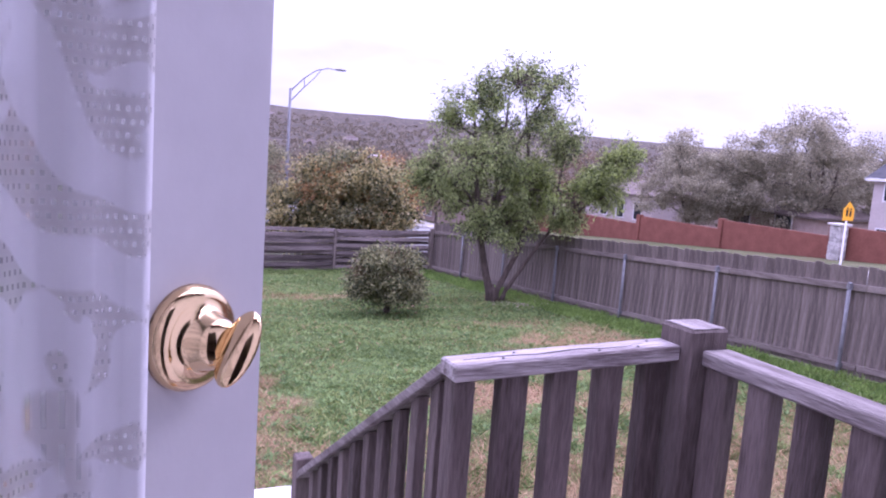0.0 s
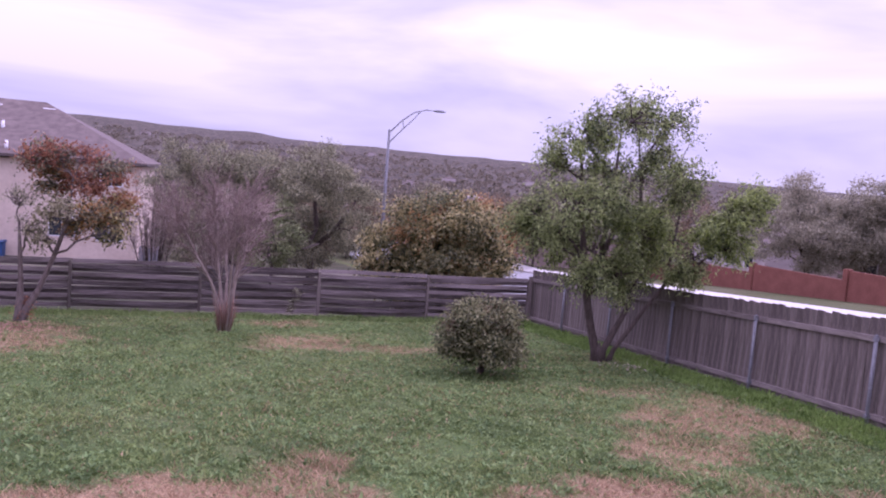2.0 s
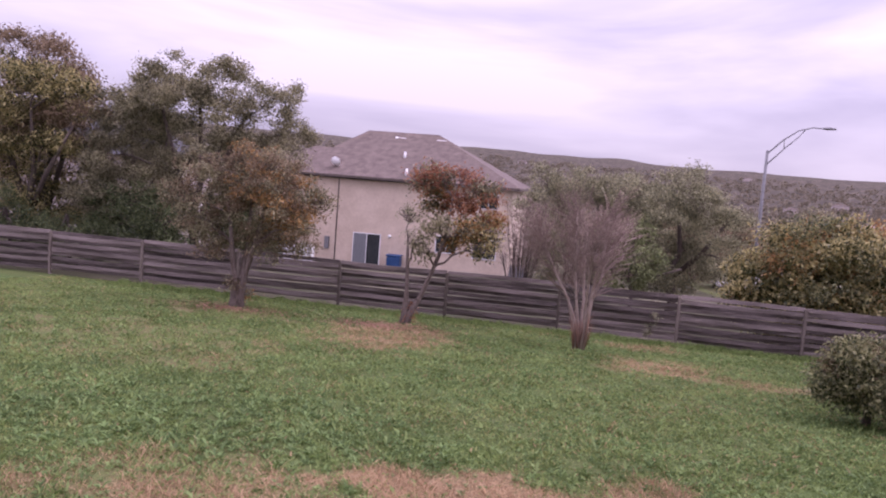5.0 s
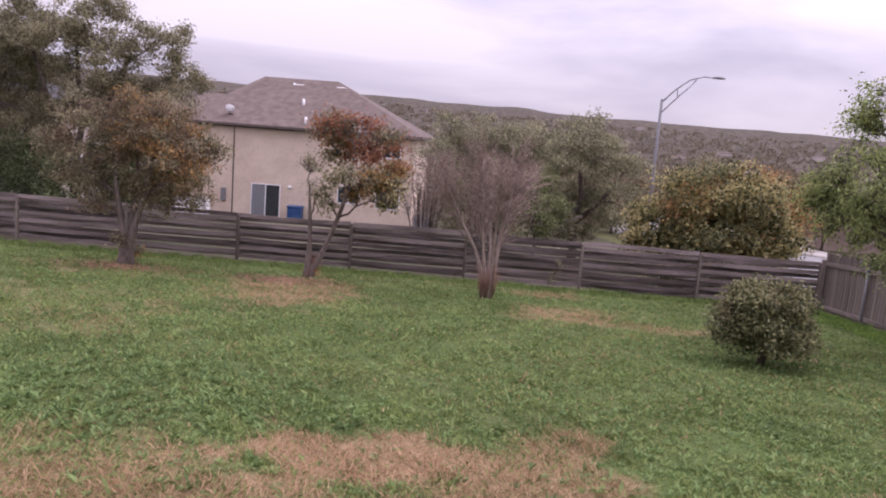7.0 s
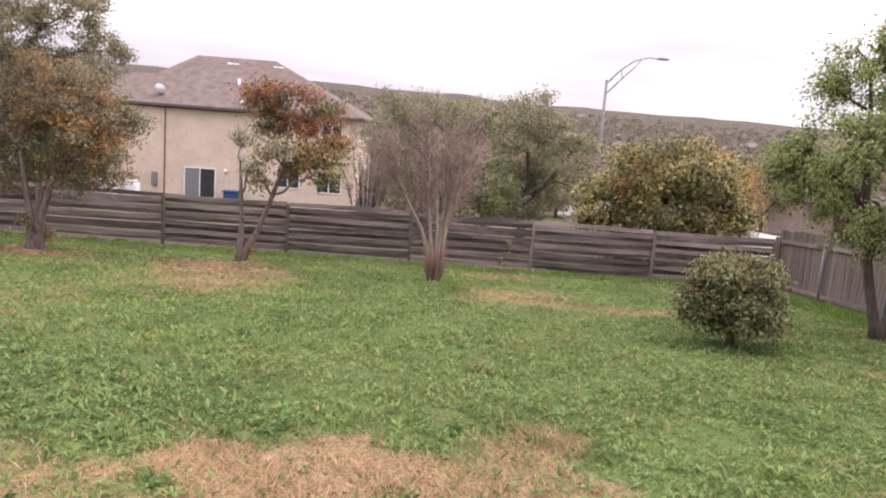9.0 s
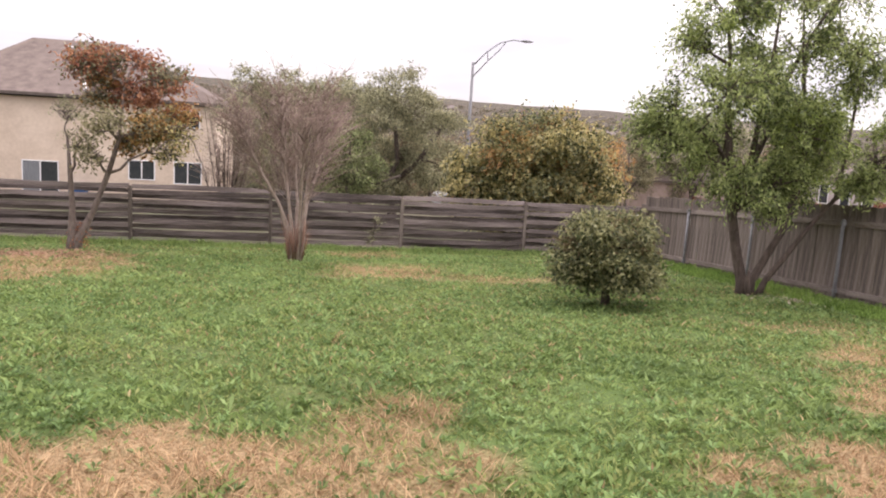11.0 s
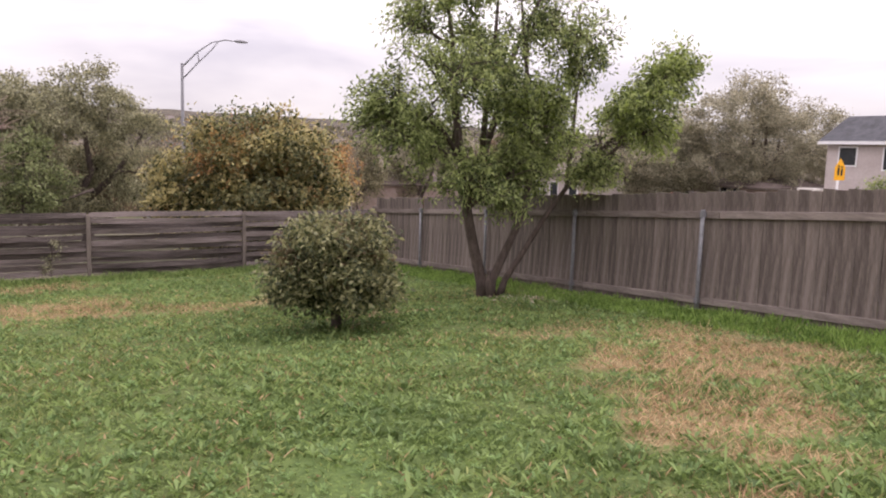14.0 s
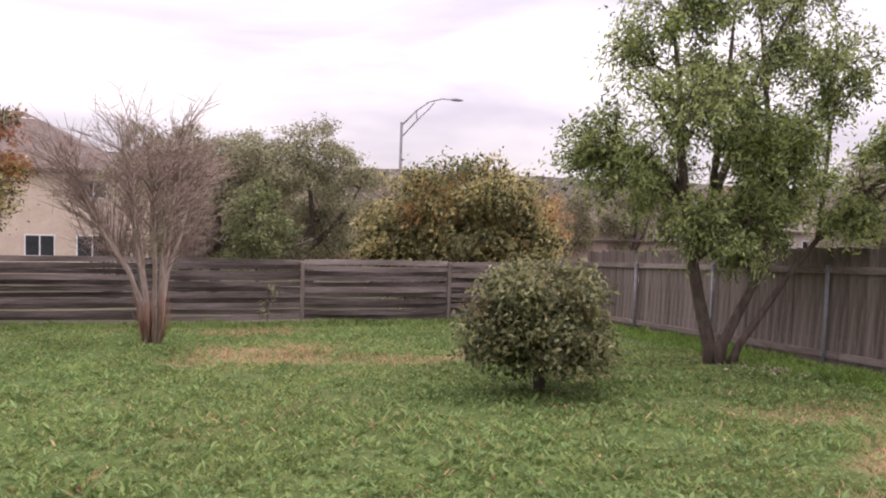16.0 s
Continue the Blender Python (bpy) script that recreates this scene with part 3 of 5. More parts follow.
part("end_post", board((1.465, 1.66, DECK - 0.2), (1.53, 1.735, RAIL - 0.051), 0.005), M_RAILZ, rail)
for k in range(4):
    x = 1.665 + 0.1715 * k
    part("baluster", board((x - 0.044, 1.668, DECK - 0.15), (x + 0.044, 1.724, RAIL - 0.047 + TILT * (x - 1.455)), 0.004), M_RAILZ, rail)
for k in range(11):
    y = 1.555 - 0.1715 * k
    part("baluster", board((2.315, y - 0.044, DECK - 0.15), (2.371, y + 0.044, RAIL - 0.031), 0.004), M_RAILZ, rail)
for px, py in ((1.62, 1.675), (1.86, 1.70), (2.1, 1.675), (1.68, 1.72), (1.95, 1.67), (2.17, 1.72)):
    bm = bmesh.new()
    bmesh.ops.create_cone(bm, cap_ends=True, segments=8, radius1=0.005, radius2=0.004, depth=0.003)
    bmesh.ops.translate(bm, vec=(px, py, RAIL + 0.001 + TILT * (px - 1.455)), verts=bm.verts)
    part("nail", bm, M_BLACK, rail)

tubes("crack", [([(1.50 + 0.08 * k, 1.693 + 0.007 * math.sin(k * 1.7) + 0.004 * math.sin(k * 4.1), RAIL + 0.0003 + TILT * (0.045 + 0.08 * k)) for k in range(9)], [0.0006, 0.0015, 0.0022, 0.0018, 0.0024, 0.002, 0.0016, 0.0012, 0.0005], 5)], M_BLACK, rail)
stairs = tagged(new("stairs"), "wooden stairs of weathered boards down to the lawn", "stairs")
for k in range(5):
    y, z = 1.70 + 0.275 * k, DECK - 0.175 * (k + 1)
    for dy in (0.0, 0.142):
        part("tread", board((0.45, y + dy + 0.01, z - 0.036), (1.46, y + dy + 0.146, z)), M_RAILX, stairs)
for x in (0.50, 1.40):
    bm = board((x - 0.02, 1.72, -0.12), (x + 0.02, 3.25, 0.10), 0.003)
    for v in bm.verts:
        v.co.z += DECK - 0.21 - (v.co.y - 1.72) * 0.636
    part("stringer", bm, M_WOOD, stairs)
stair_rail = tagged(new("stair_railing"), "sloping weathered grey handrail with balusters beside the stairs", "railing")
SLOPE = -0.64
bm = board((1.47, 1.746, -0.042), (1.56, 3.42, 0.0), 0.005)
for v in bm.verts:
    v.co.z += RAIL - 0.005 + (v.co.y - 1.746) * SLOPE
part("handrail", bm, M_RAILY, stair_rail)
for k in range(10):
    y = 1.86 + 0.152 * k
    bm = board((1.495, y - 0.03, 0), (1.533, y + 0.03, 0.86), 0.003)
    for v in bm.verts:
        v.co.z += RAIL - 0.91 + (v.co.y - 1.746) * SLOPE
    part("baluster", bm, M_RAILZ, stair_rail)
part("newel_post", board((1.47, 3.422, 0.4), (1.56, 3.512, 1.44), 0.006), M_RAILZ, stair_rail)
pad_z = float(ground_z(np.array(1.0), np.array(3.6))) + 0.02
pad = tagged(new("concrete_pad"), "pale concrete pad at the foot of the stairs", "pad")
bm = board((0.25, 3.2, -0.25), (1.9, 5.05, 0.03), 0.01)
for v in bm.verts:
    v.co.z += float(ground_z(np.array(v.co.x), np.array(v.co.y)))
part("slab", bm, M_CONCRETE, pad)

# ---- the house that one walks out of ----
HINGE, EDGE = Vector((-0.06, -0.25)), Vector((0.645, 0.31))
# Unseen wall closing the place; its white bounces light onto the door.
for name, lo, hi in (("wall_south_1", (-6.0, -0.46, 0.2), (-0.08, -0.30, 4.9)), ("wall_south_2", (0.87, -0.46, 0.2), (8.0, -0.30, 4.9)),
                     ("wall_south_3", (-0.08, -0.46, DECK + 2.06), (0.87, -0.30, 4.9)), ("wall_south_4", (-0.08, -0.46, 0.2), (0.87, -0.30, DECK - 0.02))):
    ob = part(name, board(lo, hi, 0), M_WHITE, None)
    tagged(ob, "unseen outer wall of the house, white to bounce light", "wall", kind="structure")
for name, lo, hi, mt in (("floor", (-3, -4.5, DECK - 0.1), (3.5, -0.46, DECK - 0.02), M_CARPET), ("ceiling", (-3, -4.5, DECK + 2.45), (3.5, -0.46, DECK + 2.55), M_PLASTER),
                         ("wall_north", (-3, -4.6, DECK - 0.1), (3.5, -4.5, DECK + 2.55), M_PLASTER), ("wall_west", (-3.1, -4.6, DECK - 0.1), (-3.0, -0.46, DECK + 2.55), M_PLASTER),
                         ("wall_east", (3.5, -4.6, DECK - 0.1), (3.6, -0.46, DECK + 2.55), M_PLASTER)):
    tagged(part(name, board(lo, hi, 0), mt, None), "plain " + ("tan carpeted floor" if name == "floor" else "off-white plaster " + name.split("_")[0]) + " of the room inside", name.split("_")[0], kind="structure")
for name, lo, hi in (("trim_1", (0.80, -0.30, DECK), (0.90, -0.27, DECK + 2.1)), ("trim_2", (-0.16, -0.30, DECK), (-0.08, -0.27, DECK + 2.1)), ("trim_3", (-0.08, -0.30, DECK + 2.035), (0.80, -0.27, DECK + 2.1))):
    tagged(part(name, board(lo, hi, 0.003), M_WHITE, None), "white painted door trim", "trim", kind="structure")

# Unseen roof, added so that its eaves darken the door below.
eave_shade_bm = bmesh.new()
eave_z, ridge_z = 4.9, 6.6
ring = [eave_shade_bm.verts.new(v) for v in ((-6.4, 0.25, eave_z), (8.4, 0.25, eave_z), (8.4, -4.6, ridge_z), (-6.4, -4.6, ridge_z), (8.4, -9.4, eave_z), (-6.4, -9.4, eave_z))]
eave_shade_bm.faces.new((ring[0], ring[1], ring[2], ring[3]))
eave_shade_bm.faces.new((ring[3], ring[2], ring[4], ring[5]))
bmesh.ops.solidify(eave_shade_bm, geom=eave_shade_bm.faces[:], thickness=0.16)
tagged(part("roof", eave_shade_bm, M_ROOF, None), "unseen shingled roof added so its eaves shade the door", "roof", kind="structure")

door = tagged(new("door_1"), "open white door with lace-curtained glass and brass turn", "door", kind="structure")
width = (EDGE - HINGE).length
door.matrix_basis = pose(HINGE.x, HINGE.y, DECK + 0.015, 0, 0, math.degrees(math.atan2(EDGE.y - HINGE.y, EDGE.x - HINGE.x)))
# in the door's own frame: x from hinge to free edge, y into the yard, z up
STILE = 0.125
for lo, hi in (((0, -0.022, 0), (STILE, 0.022, 2.02)), ((width - STILE, -0.022, 0), (width, 0.022, 2.02)), ((STILE, -0.022, 0), (width - STILE, 0.022, 0.25)), ((STILE, -0.022, 1.88), (width - STILE, 0.022, 2.02))):
    part("stile" if hi[2] - lo[2] > 1 else "cross_rail", board(lo, hi, 0.003), M_DOORPAINT, door)
M_CLEAR = bpy.data.materials.new("clear_glass")
M_CLEAR.use_nodes = True
M_CLEAR.node_tree.nodes["Principled BSDF"].inputs["Transmission Weight"].default_value = 1.0
M_CLEAR.node_tree.nodes["Principled BSDF"].inputs["Roughness"].default_value = 0.02
M_CLEAR.node_tree.nodes["Principled BSDF"].inputs["IOR"].default_value = 1.45
pane = part("pane", board((STILE, -0.003, 0.25), (width - STILE, 0.003, 1.88), 0), M_CLEAR, door)
pane.visible_shadow = False


def lace_material():
    """Sheer white cloth knitted with open net, leafy scrolls and rows of small bars."""
    m = bpy.data.materials.new("lace")
    m.use_nodes = True
    n, l = m.node_tree.nodes, m.node_tree.links
    b = n["Principled BSDF"]
    b.inputs["Roughness"].default_value, b.inputs["Specular IOR Level"].default_value = 0.8, 0.2

    def math_node(kind, a, c, third=None):
        k = n.new("ShaderNodeMath")
        k.operation = kind
        for slot, v in enumerate((a, c, third)):
            if v is None:
                continue
            if isinstance(v, (int, float)):
                k.inputs[slot].default_value = v
            else:
                l.new(v, k.inputs[slot])
        return k.outputs[0]

    def band(value, lo, hi):
        k = n.new("ShaderNodeMapRange")
        k.interpolation_type = "SMOOTHSTEP"
        k.inputs["From Min"].default_value, k.inputs["From Max"].default_value = lo, hi
        l.new(value, k.inputs["Value"])
        return k.outputs[0]

    co = n.new("ShaderNodeUVMap")
    warp, scroll, leaf = n.new("ShaderNodeTexNoise"), n.new("ShaderNodeTexWave"), n.new("ShaderNodeTexNoise")
    warp.inputs["Scale"].default_value, warp.inputs["Detail"].default_value = 9, 2
    leaf.inputs["Scale"].default_value, leaf.inputs["Detail"].default_value, leaf.inputs["Distortion"].default_value = 20, 2, 1.2
    scroll.wave_type, scroll.inputs["Scale"].default_value = "RINGS", 5
    scroll.inputs["Distortion"].default_value, scroll.inputs["Detail"].default_value, scroll.inputs["Detail Scale"].default_value = 9, 1.5, 1.6
    net, bars = n.new("ShaderNodeTexBrick"), n.new("ShaderNodeTexBrick")
    for tex, size, w, h, gap in ((net, 1.0, 0.0052, 0.0052, 0.0016), (bars, 1.0, 0.009, 0.021, 0.0032)):
        tex.inputs["Scale"].default_value = size
        tex.inputs["Brick Width"].default_value, tex.inputs["Row Height"].default_value, tex.inputs["Mortar Size"].default_value = w, h, gap
    net.offset, bars.offset = 0.5, 0.0
    for tex in (warp, scroll, leaf, net, bars):
        l.new(co.outputs[0], tex.inputs["Vector"])
    ground = band(leaf.outputs[0], 0.44, 0.50)
    curl = band(scroll.outputs["Fac"], 0.42, 0.6)
    open_net = math_node("MULTIPLY", math_node("MULTIPLY", ground, curl), math_node("SUBTRACT", 1.0, net.outputs["Fac"]))
    rows = math_node("MULTIPLY", band(warp.outputs[0], 0.57, 0.60), math_node("SUBTRACT", 1.0, bars.outputs["Fac"]))
    holes = math_node("MAXIMUM", open_net, rows)
    figure = math_node("MAXIMUM", math_node("MULTIPLY", ground, curl), band(warp.outputs[0], 0.57, 0.60))
    color = n.new("ShaderNodeMix")
    color.data_type = "RGBA"
    color.inputs["A"].default_value, color.inputs["B"].default_value = (0.73, 0.715, 0.72, 1), (0.57, 0.55, 0.53, 1)
    l.new(figure, color.inputs["Factor"])
    l.new(color.outputs["Result"], b.inputs["Base Color"])
    bump = n.new("ShaderNodeBump")
    bump.inputs["Strength"].default_value, bump.inputs["Distance"].default_value = 0.5, 0.0015
    l.new(math_node("SUBTRACT", 1.0, holes), bump.inputs["Height"])
    l.new(bump.outputs[0], b.inputs["Normal"])
    tr, clear, mix1, mix2 = (n.new(k) for k in ("ShaderNodeBsdfTranslucent", "ShaderNodeBsdfTransparent", "ShaderNodeMixShader", "ShaderNodeMixShader"))
    l.new(color.outputs["Result"], tr.inputs["Color"])
    mix1.inputs[0].default_value = 0.3
    l.new(b.outputs[0], mix1.inputs[1])
    l.new(tr.outputs[0], mix1.inputs[2])
    l.new(math_node("MULTIPLY_ADD", holes, 0.45, 0.06), mix2.inputs[0])
    l.new(mix1.outputs[0], mix2.inputs[1])
    l.new(clear.outputs[0], mix2.inputs[2])
    l.new(mix2.outputs[0], n["Material Output"].inputs[0])
    return m


M_LACE = lace_material()
cu, cv = 150, 40
verts, faces, uvs = [], [], []
for j in range(cv + 1):
    for i in range(cu + 1):
        u, v = i / cu, j / cv
        x = 0.07 + u * (width - STILE - 0.072)
        fold = 0.024 * math.sin(u * 44 + 0.7 * math.sin(v * 3)) + 0.010 * math.sin(u * 93 + 1.3 + 1.5 * v) + 0.005 * math.sin(u * 171 + 2 * v)
        verts.append((x, -0.062 + fold * (1 - 0.5 * abs(v - 0.5)), 0.16 + v * 1.74))
        uvs.append((u * 1.5, v * 1.74))
for j in range(cv):
    for i in range(cu):
        a = j * (cu + 1) + i
        faces.append((a, a + 1, a + cu + 2, a + cu + 1))
curtain = mesh_object("lace_curtain", verts, faces, M_LACE, door, "gathered white lace curtain", True)
layer = curtain.data.uv_layers.new(name="uv")
for loop in curtain.data.loops:
    layer.data[loop.index].uv = uvs[loop.vertex_index]
for z in (0.17, 1.89):
    tubes("curtain_rod", [(((0.06, -0.06, z), (width - STILE + 0.01, -0.06, z)), (0.006, 0.006), 10)], M_WHITE, door)


def turned(profile, segments=32):
    """A body of revolution about the y axis: (radius, y) pairs."""
    bm = bmesh.new()
    rings = [[bm.verts.new((r * math.cos(2 * math.pi * k / segments), y, r * math.sin(2 * math.pi * k / segments))) for k in range(segments)] for r, y in profile]
    for a, b in zip(rings, rings[1:]):
        for k in range(segments):
            bm.faces.new((a[k], a[(k + 1) % segments], b[(k + 1) % segments], b[k])).smooth = True
    bm.faces.new(rings[0])
    bm.faces.new(rings[-1][::-1])
    bmesh.ops.recalc_face_normals(bm, faces=bm.faces)
    return bm


lock = Matrix.Translation((width - 0.062, -0.022, 1.345))
bm = turned([(0.0295, 0.0), (0.0295, -0.004), (0.027, -0.009), (0.023, -0.0105), (0.0195, -0.010), (0.016, -0.015), (0.014, -0.022), (0.0105, -0.030)])
bmesh.ops.transform(bm, matrix=lock, verts=bm.verts)
rose = part("rose", bm, M_BRASS, door, "polished brass rose")
bm = bmesh.new()
bmesh.ops.create_uvsphere(bm, u_segments=20, v_segments=12, radius=1.0)
for v in bm.verts:
    v.co = Vector((v.co.x * 0.0065, v.co.y * 0.011, v.co.z * 0.0215))
for f in bm.faces:
    f.smooth = True
bmesh.ops.transform(bm, matrix=lock @ pose(0, -0.036, 0, 0, 32, 0), verts=bm.verts)
part("thumb_turn", bm, M_BRASS, rose)
bm = turned([(0.032, 0.0), (0.032, -0.004), (0.026, -0.010), (0.012, -0.016), (0.012, -0.035), (0.022, -0.042), (0.028, -0.055), (0.024, -0.068), (0.010, -0.073)])
bmesh.ops.translate(bm, vec=(width - 0.062, -0.022, 1.10), verts=bm.verts)
part("door_knob", bm, M_BRASS, door, "polished brass knob")
for z in (0.25, 1.0, 1.8):
    tubes("hinge", [(((-0.006, 0.024, z - 0.045), (-0.006, 0.024, z + 0.045)), (0.007, 0.007), 8)], M_BRASS, door)


# ---- trees ----
def leaves_in(blobs, count, size, seed, shell=0.35, slim=0.45, droop=0.3, lumps=9, tuft=1.0):
    """Pointed leaves in clumped masses: blobs are (x, y, z, rx, ry, rz); they grow in small sprays."""
    g = np.random.default_rng(seed)
    b = np.array(blobs)
    each = lumps
    d = g.normal(size=(len(b), each, 3))
    d /= np.linalg.norm(d, axis=2)[..., None]
    reach = g.uniform(0.35, 1.0, (len(b), each, 1)) ** 0.7
    sub_c = b[:, None, :3] + d * reach * b[:, None, 3:6] * 0.92
    sub_r = b[:, None, 3:6] * g.uniform(0.28, 0.54, (len(b), each, 1)) * np.array([1.1, 1.1, 0.75]) * (9 / each) ** 0.33 * tuft
    b = np.concatenate([sub_c, sub_r], 2).reshape(-1, 6)
    weight = (b[:, 3] * b[:, 5]) ** 1.1
    spray = max(1, int(count * 1.3) // 14)
    pick = g.choice(len(b), spray, p=weight / weight.sum())
    d = g.normal(size=(spray, 3))
    d /= np.linalg.norm(d, axis=1)[:, None]
    r = (shell + (1 - shell) * g.uniform(0, 1, spray)) * (0.85 + 0.3 * g.uniform(0, 1, spray))
    r *= np.where(g.uniform(0, 1, spray) < 0.3, g.uniform(0.2, 0.9, spray), 1)
    centre = b[pick, :3] + d * r[:, None] * b[pick, 3:6]
    c = np.repeat(centre, 14, axis=0)
    n = len(c)
    c = c + g.normal(size=(n, 3)) * size * np.array([1.3, 1.3, 1.0])
    ax = np.repeat(d, 14, axis=0) * 0.7 + g.normal(size=(n, 3)) * 0.7
    ax[:, 2] -= droop
    ax /= np.linalg.norm(ax, axis=1)[:, None]
    sd = np.cross(ax, g.normal(size=(n, 3)))
    sd /= np.linalg.norm(sd, axis=1)[:, None] + 1e-9
    s = size * g.uniform(0.6, 1.35, n)[:, None]
    bend = np.cross(ax, sd) * s * 0.18
    return np.stack([c - ax * s * 0.5, c - sd * s * slim * 0.5 + bend, c + ax * s * 0.5, c + sd * s * slim * 0.5 + bend], 1)


def limb(a, b, r0, r1, wob, steps=5):
    """A crooked branch from a to b."""
    a, b = Vector(a), Vector(b)
    pts = []
    for i in range(steps + 1):
        u = i / steps
        p = a.lerp(b, u)
        p.z += 0.10 * (b - a).length * math.sin(math.pi * u) * (0.6 if b.z > a.z else -0.2)
        if 0 < i < steps:
            p += Vector((random.uniform(-wob, wob), random.uniform(-wob, wob), random.uniform(-wob, wob) * 0.6))
        pts.append(tuple(p))
    return pts, [r0 + (r1 - r0) * i / steps for i in range(steps + 1)]


def make_tree(name, label, stems, blobs, groups, bark, twigs=4, limb_r=0.045, wob=0.08, category="tree", lumps=16, slim=0.45, tuft=1.0):
    """stems: runs of (points, radii). groups: (material, blob numbers or None, leaves, size, seed, part name, label)."""
    tree = tagged(new(name), label, category)
    runs = [(p, r, 10) for p, r in stems]
    joints = [(Vector(q), rr) for p, r in stems for q, rr in list(zip(p, r))[1:]]
    limbs = []
    for bx, by, bz, rx, ry, rz in blobs:
        c = Vector((bx, by, bz))
        below = [j for j in joints if j[0].z < c.z + 0.1] or joints
        j, jr = min(below, key=lambda q: (q[0] - c).length + 0.3 * abs(q[0].z - (c.z - 0.6)))
        p, r = limb(j, c, min(jr * 0.8, limb_r), 0.012, wob * (c - j).length)
        limbs.append([(p, r, 6)])
        for _ in range(twigs):
            d = Vector((random.gauss(0, 1), random.gauss(0, 1), random.gauss(0.3, 1))).normalized()
            e = c + Vector((d.x * rx, d.y * ry, d.z * rz)) * random.uniform(0.6, 1.0)
            p2, r2 = limb(p[random.choice((3, 4))], e, 0.012, 0.004, wob * 0.8, 4)
            limbs[-1].append((p2, r2, 4))
    for k, run in enumerate(runs):
        tubes("trunk" if k == 0 else "stem", [run], bark, tree)
    for branch in limbs:
        tubes("branch", branch, bark, tree)
    for material, which, count, size, seed, pname, plabel, *rest in groups:
        use = blobs if which is None else [blobs[i] for i in which]
        quads(pname, leaves_in(use, count, size, seed, lumps=34 if category == "shrub" else lumps, slim=slim, tuft=rest[0] if rest else tuft), material, tree, plabel)
    return tree


def round_blobs(flat, y, depth, seed, squash=0.85):
    """(x, z, r) masses, spread in depth about y."""
    g = random.Random(seed)
    return [(x, y + g.uniform(-depth, depth), z, r * 1.2, r * 1.25, r * 1.2 * squash) for x, z, r in flat]


# the large evergreen in the yard, with open limbs and leaves in sprays
def spray_tree(name, label, stems, blobs, groups, bark, limb_r, seed, full=()):
    """stems: runs of (points, radii). Each blob is reached by a limb that forks into twigs; leaves sit in small sprays along them.
    groups: (material, blob numbers, leaves in a spray, leaf length, share of the sprays, part name, label)."""
    g = random.Random(seed)
    tree = tagged(new(name), label, "tree")
    joints = [(Vector(q), rr) for p, r in stems for q, rr in list(zip(p, r))[1:]]
    sprays = []
    for k, (p, r) in enumerate(stems):
        tubes("trunk" if k == 0 else "stem", [(p, r, 12)], bark, tree)
    for k, (bx, by, bz, rx, ry, rz) in enumerate(blobs):
        c = Vector((bx, by, bz))
        below = [q for q in joints if q[0].z < c.z + 0.05] or joints
        start, jr = min(below, key=lambda q: (q[0] - c).length + 0.35 * abs(q[0].z - (c.z - 0.7)))
        p, r = limb(start, c, min(jr * 0.8, limb_r), 0.013, 0.07 * (c - start).length, 6)
        runs, here = [(p, r, 7)], []
        for _ in range(22 if k in full else 15):
            root = Vector(p[g.choice((3, 4, 5, 5, 6))])
            d = Vector((g.gauss(0, 1), g.gauss(0, 1), g.gauss(0.25, 1))).normalized()
            e = c + Vector((d.x * rx, d.y * ry, d.z * rz)) * g.uniform(0.55, 1.08)
            m = root.lerp(e, 0.5) + Vector((g.uniform(-0.06, 0.06), g.uniform(-0.06, 0.06), 0.07))
            runs.append(((tuple(root), tuple(m), tuple(e)), (0.013, 0.009, 0.004), 5))
            along = (e - m).normalized()
            here += [(m.lerp(e, u), along) for u in (0.35, 0.75, 1.0)]
            for _ in range(4):
                b = root.lerp(m, g.uniform(0.6, 1.0)) if g.random() < 0.3 else m.lerp(e, g.random())
                d2 = (along + Vector((g.gauss(0, 0.7), g.gauss(0, 0.7), g.gauss(-0.1, 0.6)))).normalized()
                f = b + d2 * g.uniform(0.13, 0.30)
                runs.append(((tuple(b), tuple(f)), (0.0045, 0.002), 4))
                here.append((f, d2))
        tubes("branch", runs, bark, tree)
        sprays.append(here)
    q = np.random.default_rng(seed)
    for material, which, per, size, share, pname, plabel in groups:
        pick = [v for k in which for v in sprays[k] if g.random() < share]
        c = np.repeat(np.array([tuple(v[0]) for v in pick]), per, axis=0)
        ax = np.repeat(np.array([tuple(v[1]) for v in pick]), per, axis=0)
        n = len(c)
        c = c + q.normal(size=(n, 3)) * 0.07 + ax * q.uniform(-0.12, 0.08, n)[:, None]
        ax = ax * 0.5 + q.normal(size=(n, 3)) * 0.55
        ax[:, 2] -= 0.35
        ax /= np.linalg.norm(ax, axis=1)[:, None]
        sd = np.cross(ax, q.normal(size=(n, 3)))
        sd /= np.linalg.norm(sd, axis=1)[:, None] + 1e-9
        ln = size * q.uniform(0.6, 1.35, n)[:, None]
        bend = np.cross(ax, sd) * ln * 0.16
        quads(pname, np.stack([c - ax * ln * 0.5, c - sd * ln * 0.17 + bend, c + ax * ln * 0.5, c + sd * ln * 0.17 + bend], 1), material, tree, plabel)
    return tree


